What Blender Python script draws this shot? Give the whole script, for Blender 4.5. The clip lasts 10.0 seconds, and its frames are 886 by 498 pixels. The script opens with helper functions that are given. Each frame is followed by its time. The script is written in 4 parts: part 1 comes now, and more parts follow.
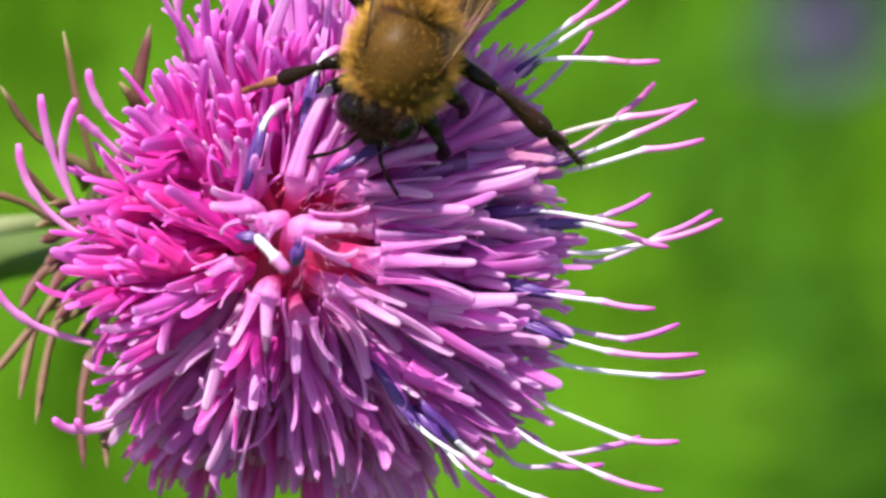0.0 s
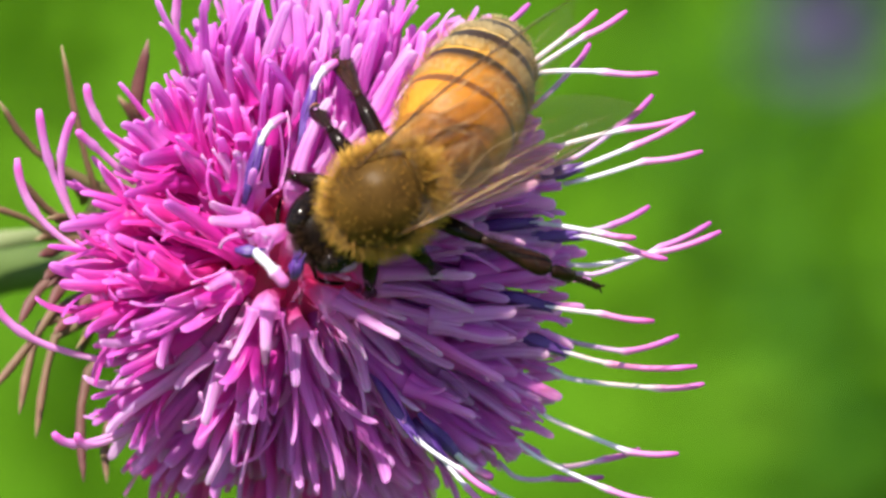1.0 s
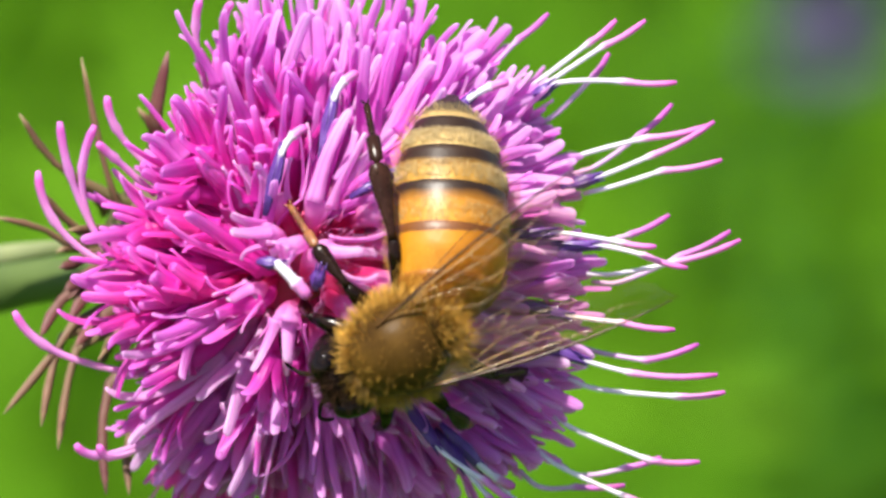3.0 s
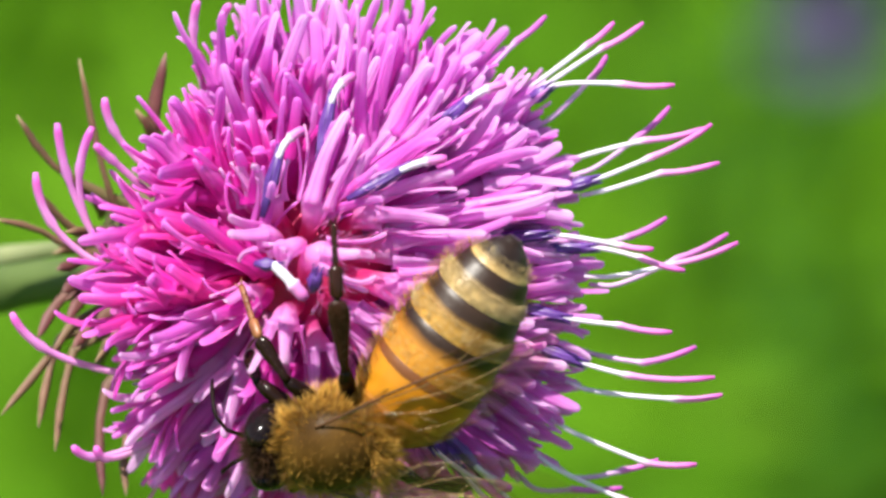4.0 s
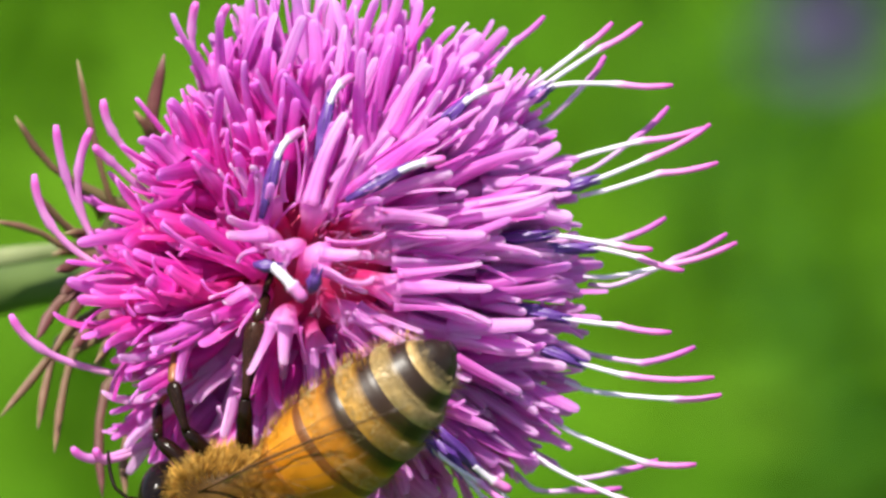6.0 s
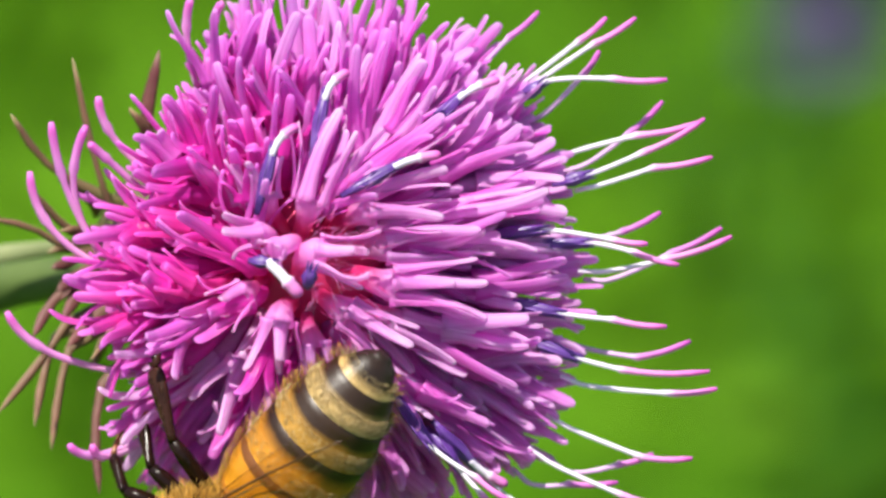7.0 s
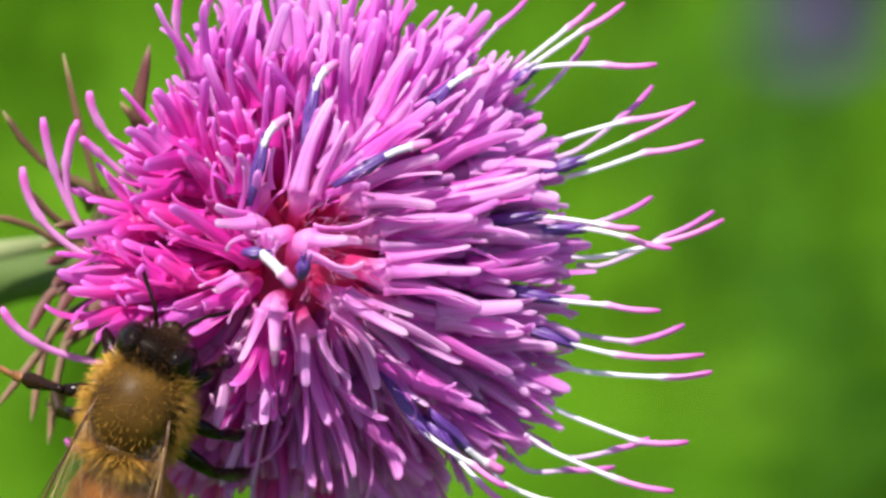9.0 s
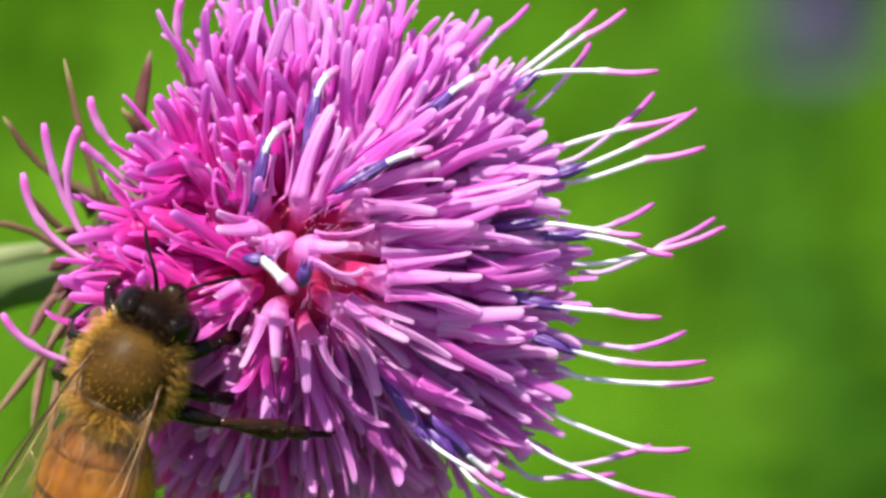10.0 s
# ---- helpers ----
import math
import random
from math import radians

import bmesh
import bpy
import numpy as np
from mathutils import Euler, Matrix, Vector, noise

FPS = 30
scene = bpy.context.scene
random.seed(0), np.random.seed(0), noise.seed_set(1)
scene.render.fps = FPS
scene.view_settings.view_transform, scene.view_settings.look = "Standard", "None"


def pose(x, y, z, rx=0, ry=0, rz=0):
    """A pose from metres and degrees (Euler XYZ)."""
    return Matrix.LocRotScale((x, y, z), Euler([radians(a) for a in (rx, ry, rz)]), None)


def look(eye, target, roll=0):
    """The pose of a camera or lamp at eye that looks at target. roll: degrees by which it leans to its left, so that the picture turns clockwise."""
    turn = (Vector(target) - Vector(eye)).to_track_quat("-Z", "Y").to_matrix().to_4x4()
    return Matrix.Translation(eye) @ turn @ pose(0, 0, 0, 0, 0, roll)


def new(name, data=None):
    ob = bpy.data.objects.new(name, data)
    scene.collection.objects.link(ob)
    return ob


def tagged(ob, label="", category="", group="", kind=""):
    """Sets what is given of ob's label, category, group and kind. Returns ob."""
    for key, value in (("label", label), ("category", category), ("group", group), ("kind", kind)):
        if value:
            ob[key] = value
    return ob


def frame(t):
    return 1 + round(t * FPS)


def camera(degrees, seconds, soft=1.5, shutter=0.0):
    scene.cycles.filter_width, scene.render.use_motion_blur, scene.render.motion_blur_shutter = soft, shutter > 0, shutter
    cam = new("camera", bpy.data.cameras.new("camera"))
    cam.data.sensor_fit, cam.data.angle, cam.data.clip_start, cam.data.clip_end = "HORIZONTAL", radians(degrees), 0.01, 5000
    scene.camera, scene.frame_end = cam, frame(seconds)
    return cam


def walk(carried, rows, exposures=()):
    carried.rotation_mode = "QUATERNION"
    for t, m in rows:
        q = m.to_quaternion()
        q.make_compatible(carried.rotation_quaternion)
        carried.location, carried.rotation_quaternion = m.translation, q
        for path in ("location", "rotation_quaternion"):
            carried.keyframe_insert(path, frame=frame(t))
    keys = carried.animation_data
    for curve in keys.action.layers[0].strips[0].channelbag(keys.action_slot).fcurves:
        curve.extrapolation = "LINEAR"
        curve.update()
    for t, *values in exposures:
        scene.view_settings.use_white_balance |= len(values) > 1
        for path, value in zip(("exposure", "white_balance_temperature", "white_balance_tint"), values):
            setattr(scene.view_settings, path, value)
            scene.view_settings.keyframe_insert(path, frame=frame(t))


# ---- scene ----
MM = 0.001
cam = camera(8.62, 10.0, soft=2.7)
PITCH = radians(25)
# the flower head's own space in mm: x along the picture, y up across it, z towards the viewer
HEAD = Matrix(((1, 0, 0, 0), (0, math.sin(PITCH), -math.cos(PITCH), 0), (0, math.cos(PITCH), math.sin(PITCH), 0.6), (0, 0, 0, 1)))


def eye(x, y, z, roll):
    return HEAD @ pose(x * MM, y * MM, z * MM, 0, 0, roll)


walk(cam, [(t, eye(x, y, z, r)) for t, x, y, z, r in (
    (0.0, 0.16, -0.31, 198.9, 1.87), (0.5, 0.55, -0.19, 199.1, 1.76), (1.0, 0.18, 0.13, 198.9, 1.63),
    (1.5, -0.09, 0.34, 199.0, 1.53), (2.0, -0.38, 0.19, 199.2, 1.55), (2.5, -0.53, 0.35, 199.3, 1.3),
    (4.0, -0.44, 0.53, 199.3, 1.4), (4.5, -0.27, 0.65, 198.9, 1.5), (5.0, -0.49, 0.50, 199.4, 1.31),
    (5.5, -0.48, 0.60, 199.2, 1.27), (7.0, -0.24, 0.40, 199.6, 1.0), (7.5, -0.28, 0.34, 199.6, 0.5),
    (8.0, -0.39, 0.05, 199.9, 0.6), (8.5, -0.27, -0.02, 200.1, 0.23), (9.0, 0.0, 0.0, 200.0, 0.0),
    (9.5, 0.0, 0.13, 199.7, 0.2), (10.0, -0.04, 0.22, 199.8, 0.08))],
     exposures=((0.0, 1.02), (2.0, 1.05), (4.2, 1.04), (5.0, 0.93), (10.0, 0.90)))
cam.data.dof.use_dof = True
cam.data.dof.focus_distance = 0.1985
cam.data.dof.aperture_fstop = 52

# ---- light ----
SUN = (HEAD.to_3x3() @ Vector((-0.30, 0.74, 0.60))).normalized()
world = bpy.data.worlds.new("sky")
scene.world = world
world.use_nodes = True
sky = world.node_tree.nodes.new("ShaderNodeTexSky")
sky.sky_type, sky.sun_disc = "NISHITA", False
sky.sun_elevation = math.asin(SUN.z)
sky.sun_rotation = math.atan2(SUN.x, SUN.y)
world.node_tree.nodes["Background"].inputs["Strength"].default_value = 0.095
world.node_tree.links.new(sky.outputs[0], world.node_tree.nodes["Background"].inputs["Color"])
sun = new("sun", bpy.data.lights.new("sun", "SUN"))
sun.data.energy, sun.data.angle, sun.data.color = 5.2, radians(0.53), (1.0, 0.95, 0.86)
sun.matrix_world = look(SUN, (0, 0, 0))


# ---- materials ----
class Nodes:
    """A node material with a Principled shader and a short way to add nodes."""

    def __init__(self, name, rough=0.5, spec=0.5, metal=0.0):
        self.m = bpy.data.materials.new(name)
        self.m.use_nodes = True
        self.t = self.m.node_tree
        self.p = self.t.nodes["Principled BSDF"]
        self.out = self.t.nodes["Material Output"]
        self.p.inputs["Roughness"].default_value = rough
        self.p.inputs["Specular IOR Level"].default_value = spec
        self.p.inputs["Metallic"].default_value = metal

    def add(self, kind, **values):
        n = self.t.nodes.new("ShaderNode" + kind)
        for k, v in values.items():
            n.inputs[k].default_value = v
        return n

    def link(self, a, b):
        self.t.links.new(a, b)

    def noise(self, scale, detail=4.0, stretch=None):
        n = self.add("TexNoise", Scale=scale, Detail=detail)
        c = self.add("TexCoord")
        if stretch:
            m = self.add("Mapping", Scale=stretch)
            self.link(c.outputs["Object"], m.inputs[0])
            self.link(m.outputs[0], n.inputs["Vector"])
        else:
            self.link(c.outputs["Object"], n.inputs["Vector"])
        return n.outputs["Fac"]

    def ramp(self, value, stops):
        r = self.add("ValToRGB")
        e = r.color_ramp.elements
        while len(e) < len(stops):
            e.new(0.5)
        for k, (at, col) in zip(e, stops):
            k.position, k.color = at, (*col, 1)
        self.link(value, r.inputs[0])
        return r.outputs[0]

    def mix(self, fac, a, b, mode="MIX"):
        n = self.t.nodes.new("ShaderNodeMix")
        n.data_type, n.blend_type = "RGBA", mode
        for sock, v in ((n.inputs[0], fac), (n.inputs[6], a), (n.inputs[7], b)):
            if hasattr(v, "is_linked"):
                self.link(v, sock)
            else:
                sock.default_value = v if isinstance(v, (int, float)) else (*v, 1)
        return n.outputs[2]

    def along(self):
        a = self.t.nodes.new("ShaderNodeAttribute")
        a.attribute_name = "along"
        return a.outputs["Fac"]

    def strands(self, scale):
        """Fine streaks that run along a swept shape."""
        a = self.t.nodes.new("ShaderNodeAttribute")
        a.attribute_name = "across"
        n = self.t.nodes.new("ShaderNodeTexNoise")
        n.noise_dimensions = "1D"
        n.inputs["Scale"].default_value, n.inputs["Detail"].default_value = scale, 3.0
        self.link(a.outputs["Fac"], n.inputs["W"])
        return n.outputs["Fac"]

    def chance(self):
        return self.t.nodes.new("ShaderNodeObjectInfo").outputs["Random"]

    def island(self):
        return self.t.nodes.new("ShaderNodeNewGeometry").outputs["Random Per Island"]

    def bump(self, height, distance, strength=1.0):
        b = self.add("Bump", Strength=strength, Distance=distance)
        self.link(height, b.inputs["Height"])
        self.link(b.outputs[0], self.p.inputs["Normal"])

    def colour(self, c, sheer=0.0, tint=None, clear=0.0):
        """Base colour, with a share of light let sheer the sheet."""
        self.link(c, self.p.inputs["Base Color"])
        if sheer:
            tr = self.add("BsdfTranslucent")
            self.link(self.mix(0.55, c, tint) if tint else c, tr.inputs["Color"])
            mx = self.add("MixShader", Fac=sheer)
            self.link(self.p.outputs[0], mx.inputs[1])
            self.link(tr.outputs[0], mx.inputs[2])
            if clear:
                gap = self.add("BsdfTransparent")
                self.link(self.mix(0.7, (1.0, 1.0, 1.0), c), gap.inputs["Color"])
                thin = self.add("MixShader", Fac=clear)
                self.link(mx.outputs[0], thin.inputs[1])
                self.link(gap.outputs[0], thin.inputs[2])
                mx = thin
            self.link(mx.outputs[0], self.out.inputs["Surface"])
        return self.m


def petal_material(name, base, body, tip, low, high, sheer=0.66):
    n = Nodes(name, rough=0.33, spec=0.5)
    # petal tints foot to tip; light through the foot and tip highlights painted in
    grown = n.ramp(n.along(), [(0.0, base), (0.22, base), (0.45, body), (0.70, body), (0.93, tip), (1.0, tuple(min(1.0, v * 1.12 + 0.06) for v in tip))])
    varied = n.mix(1.0, grown, n.ramp(n.chance(), [(0, low), (1, high)]), "MULTIPLY")
    streaks = n.ramp(n.strands(2.2), [(0.32, (0.80, 0.66, 0.80)), (0.5, (1.0, 1.0, 1.0)), (0.72, (1.06, 1.25, 1.1))])
    blots = n.ramp(n.noise(900, 3), [(0.3, (0.86, 0.80, 0.88)), (0.7, (1.0, 1.0, 1.0))])
    c = n.mix(1.0, n.mix(1.0, varied, streaks, "MULTIPLY"), blots, "MULTIPLY")
    n.bump(n.strands(4.0), 0.00005, 0.7)
    return n.colour(c, sheer, (1.0, 0.40, 0.86), 0.08)


M_YOUNG = petal_material("young petal", (0.86, 0.025, 0.25), (0.87, 0.055, 0.57), (0.96, 0.34, 0.92), (0.88, 0.75, 0.9), (1.05, 1.15, 1.05))
M_OPEN = petal_material("open petal", (0.88, 0.075, 0.36), (0.86, 0.216, 0.76), (0.97, 0.51, 0.97), (0.86, 0.75, 0.9), (1.05, 1.15, 1.05))
M_STAR = petal_material("whitish petal", (0.88, 0.05, 0.23), (0.95, 0.48, 0.89), (0.96, 0.78, 0.95), (0.94, 0.9, 0.96), (1.02, 1.05, 1.02))
# crimson and magenta here also carry the light shining through inner petals
M_DEEP = petal_material("magenta petal with painted glow", (0.80, 0.015, 0.18), (0.87, 0.0562, 0.47), (0.93, 0.20, 0.77), (0.88, 0.75, 0.9), (1.05, 1.15, 1.05))
# rose colour stands in for light glowing in the gaps between florets
M_BASE = petal_material("floret base with painted gap glow", (0.84, 0.06, 0.22), (0.84, 0.06, 0.22), (0.84, 0.06, 0.22), (0.9, 0.8, 0.9), (1, 1, 1), 0.3)
M_PALE = petal_material("pale petal", (0.88, 0.10, 0.36), (0.91, 0.504, 0.89), (0.97, 0.67, 0.98), (0.9, 0.85, 0.95), (1.03, 1.1, 1.03))


def anther_material():
    n = Nodes("violet anther", rough=0.38, spec=0.5)
    c = n.ramp(n.noise(900, 4, (1, 1, 0.15)), [(0.25, (0.055, 0.014, 0.14)), (0.6, (0.11, 0.036, 0.24)), (0.85, (0.30, 0.18, 0.5))])
    n.bump(n.noise(2500, 2), 0.00004, 0.7)
    return n.colour(c, 0.15)


def style_material(name, low, high, root=(0.84, 0.78, 0.86)):
    n = Nodes(name, rough=0.5, spec=0.4)
    shade = n.ramp(n.along(), [(0.0, root), (0.57, root), (0.64, low), (1.0, high)])
    c = n.mix(1.0, shade, n.ramp(n.noise(2200, 3), [(0.3, (0.85, 0.82, 0.86)), (0.7, (1, 1, 1))]), "MULTIPLY")
    n.bump(n.noise(5000, 2), 0.00002, 0.6)
    return n.colour(c, 0.3)


M_ANTHER = anther_material()
M_STYLE = style_material("white style", (0.82, 0.34, 0.68), (0.72, 0.13, 0.52))
M_STYLE_MAUVE = petal_material("mauve thread", (0.84, 0.40, 0.70), (0.80, 0.32, 0.70), (0.74, 0.14, 0.56), (0.9, 0.85, 0.95), (1.03, 1.1, 1.03), 0.4)
M_STYLE_PURPLE = style_material("mauve style", (0.66, 0.22, 0.60), (0.60, 0.10, 0.48), (0.74, 0.48, 0.76))


def plant_material(name, stops, scale, rough=0.55, sheer=0.2, relief=0.00008):
    n = Nodes(name, rough=rough, spec=0.35)
    c = n.mix(0.55, n.ramp(n.along(), stops), n.mix(1.0, n.ramp(n.along(), stops), n.ramp(n.noise(scale, 5), [(0.3, (0.5, 0.55, 0.5)), (0.72, (1.25, 1.2, 1.2))]), "MULTIPLY"))
    n.bump(n.noise(scale * 3, 3), relief, 0.7)
    return n.colour(c, sheer)


M_BRACT = plant_material("spiny bract", [(0.0, (0.16, 0.17, 0.06)), (0.35, (0.17, 0.10, 0.055)), (0.8, (0.19, 0.10, 0.06)), (1.0, (0.34, 0.25, 0.13))], 600)
M_BRACT_DARK = plant_material("dark bract", [(0.0, (0.17, 0.20, 0.06)), (0.35, (0.15, 0.07, 0.05)), (0.8, (0.14, 0.045, 0.045)), (1.0, (0.20, 0.10, 0.08))], 600)
M_CUP = plant_material("green cup", [(0.0, (0.17, 0.20, 0.06)), (0.45, (0.13, 0.12, 0.05)), (1.0, (0.13, 0.07, 0.045))], 500)
M_STEM = plant_material("pale stem", [(0.0, (0.075, 0.12, 0.025)), (1.0, (0.12, 0.165, 0.05))], 420)
M_LEAF = plant_material("pale leaf", [(0.0, (0.13, 0.17, 0.05)), (0.5, (0.25, 0.28, 0.13)), (1.0, (0.13, 0.16, 0.045))], 380)


def grass_material(name, dark, mid, light, scale):
    n = Nodes(name, rough=0.75, spec=0.12)
    patch = n.ramp(n.noise(scale, 2), [(0.30, dark), (0.5, mid), (0.72, light)])
    c = n.mix(1.0, patch, n.ramp(n.island(), [(0, (0.7, 0.75, 0.6)), (1, (1.3, 1.2, 1.3))]), "MULTIPLY")
    return n.colour(c, 0.4, (0.18, 0.42, 0.005))


M_GRASS = grass_material("meadow grass", (0.071, 0.195, 0.004), (0.100, 0.252, 0.006), (0.135, 0.30, 0.018), 9)
M_WEED = grass_material("dark meadow leaf", (0.034, 0.115, 0.006), (0.046, 0.145, 0.008), (0.064, 0.18, 0.012), 14)
M_BLOOM = grass_material("blue-violet bloom", (0.15, 0.12, 0.24), (0.19, 0.16, 0.29), (0.25, 0.22, 0.35), 60)


def ground_material():
    n = Nodes("soil and moss", rough=0.9, spec=0.2)
    a = n.ramp(n.noise(7, 6), [(0.3, (0.04, 0.11, 0.006)), (0.55, (0.06, 0.16, 0.008)), (0.75, (0.07, 0.13, 0.018))])
    n.bump(n.noise(90, 6), 0.01, 0.8)
    return n.colour(n.mix(1.0, a, n.ramp(n.noise(160, 3), [(0.3, (0.6, 0.6, 0.6)), (0.7, (1.2, 1.2, 1.2))]), "MULTIPLY"))


M_GROUND = ground_material()


def chitin(name, low, high, rough, scale=900, relief=0.00003, coat=0.0, spec=0.4):
    n = Nodes(name, rough=rough, spec=spec)
    n.p.inputs["Coat Weight"].default_value = coat
    c = n.ramp(n.noise(scale, 4), [(0.3, low), (0.7, high)])
    n.bump(n.noise(scale * 3, 3), relief, 0.6)
    return n.colour(c)


M_BLACK = chitin("black head shell", (0.006, 0.0035, 0.0025), (0.012, 0.006, 0.004), 0.4, 900, 0.00003, 0.0, 0.05)
M_EYE = chitin("glossy compound eye", (0.004, 0.0025, 0.002), (0.009, 0.005, 0.004), 0.08, 6000, 0.000006, 0.0, 0.16)
M_SCUTUM = chitin("olive brown thorax shell", (0.028, 0.013, 0.003), (0.095, 0.048, 0.009), 0.42, 420, 0.00008, 0.0, 0.06)
M_LEG = chitin("dark brown leg shell", (0.004, 0.0018, 0.0012), (0.016, 0.006, 0.003), 0.22, 900, 0.00003, 0.0, 0.16)
M_LEG_PALE = chitin("amber foot shell", (0.10, 0.035, 0.014), (0.26, 0.10, 0.035), 0.35)


def hair_material(name, root, tip):
    n = Nodes(name, rough=0.45, spec=0.4)
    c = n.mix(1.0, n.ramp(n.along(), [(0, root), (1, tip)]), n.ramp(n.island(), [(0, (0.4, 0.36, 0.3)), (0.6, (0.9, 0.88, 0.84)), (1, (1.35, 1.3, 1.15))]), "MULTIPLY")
    return n.colour(c, 0.35)


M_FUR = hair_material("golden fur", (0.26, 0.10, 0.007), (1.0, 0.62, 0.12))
M_FUR_PALE = hair_material("straw fur", (0.36, 0.25, 0.09), (0.82, 0.68, 0.40))
M_FUR_DARK = hair_material("brown fur", (0.018, 0.008, 0.004), (0.13, 0.058, 0.022))


def segment_material(name, front, rear, at, soft=0.2):
    n = Nodes(name, rough=0.42, spec=0.35)
    wob = n.t.nodes.new("ShaderNodeMath")
    wob.operation = "MULTIPLY_ADD"
    n.link(n.noise(380, 4), wob.inputs[0])
    wob.inputs[1].default_value = 0.34
    n.link(n.along(), wob.inputs[2])
    c = n.ramp(wob.outputs[0], [(0.0, front), (at, front), (at + soft, rear), (1.0, rear)])
    c = n.mix(1.0, c, n.ramp(n.noise(420, 4), [(0.3, (0.46, 0.38, 0.32)), (0.72, (1.2, 1.15, 1.1))]), "MULTIPLY")
    n.bump(n.noise(3500, 3), 0.00002, 0.6)
    return n.colour(c)


AMBER, DARK, CREAM = (0.44, 0.185, 0.008), (0.026, 0.012, 0.004), (0.50, 0.36, 0.14)
M_SEG = [segment_material("amber segment", (0.33, 0.135, 0.007), (0.26, 0.095, 0.006), 0.75, 0.3),
         segment_material("amber segment with thin band", AMBER, (0.13, 0.045, 0.008), 0.98, 0.16),
         segment_material("amber segment with dark band", (0.50, 0.22, 0.016), DARK, 0.68, 0.3),
         segment_material("straw segment with dark band", (0.52, 0.29, 0.045), DARK, 0.56, 0.3),
         segment_material("cream segment with dark band", CREAM, DARK, 0.56, 0.28),
         segment_material("cream segment with black tip", CREAM, (0.018, 0.009, 0.004), 0.36)]
M_SHIN = chitin("amber-brown shin shell", (0.008, 0.003, 0.002), (0.032, 0.012, 0.007), 0.22, 700, 0.00003, 0.0, 0.14)


def membrane_material():
    n = Nodes("clear wing membrane", rough=0.16, spec=0.6)
    c = n.ramp(n.noise(500, 3), [(0.3, (0.34, 0.20, 0.10)), (0.7, (0.52, 0.36, 0.20))])
    n.link(c, n.p.inputs["Base Color"])
    n.bump(n.noise(900, 3, (1, 0.2, 1)), 0.0004, 1.0)
    clear = n.add("BsdfTransparent")
    clear.inputs[0].default_value = (0.96, 0.92, 0.86, 1)
    mx = n.add("MixShader", Fac=0.010)
    n.link(clear.outputs[0], mx.inputs[1])
    n.link(n.p.outputs[0], mx.inputs[2])
    shine = n.add("BsdfAnisotropic")
    shine.inputs["Color"].default_value = (0.95, 0.88, 0.74, 1)
    shine.inputs["Roughness"].default_value = 0.09
    n.link(n.p.inputs["Normal"].links[0].from_socket, shine.inputs["Normal"])
    both = n.add("MixShader", Fac=0.012)
    n.link(mx.outputs[0], both.inputs[1])
    n.link(shine.outputs[0], both.inputs[2])
    n.link(both.outputs[0], n.out.inputs["Surface"])
    return n.m


M_WING = membrane_material()
# small amber veins, their colour paled further to stand for sun glints
M_VEIN_PALE = chitin("amber wing vein with painted glint", (0.16, 0.08, 0.03), (0.50, 0.32, 0.15), 0.2, 900, 0.00003, 0.0, 0.7)
M_VEIN = chitin("brown wing vein", (0.025, 0.010, 0.005), (0.09, 0.035, 0.012), 0.35)


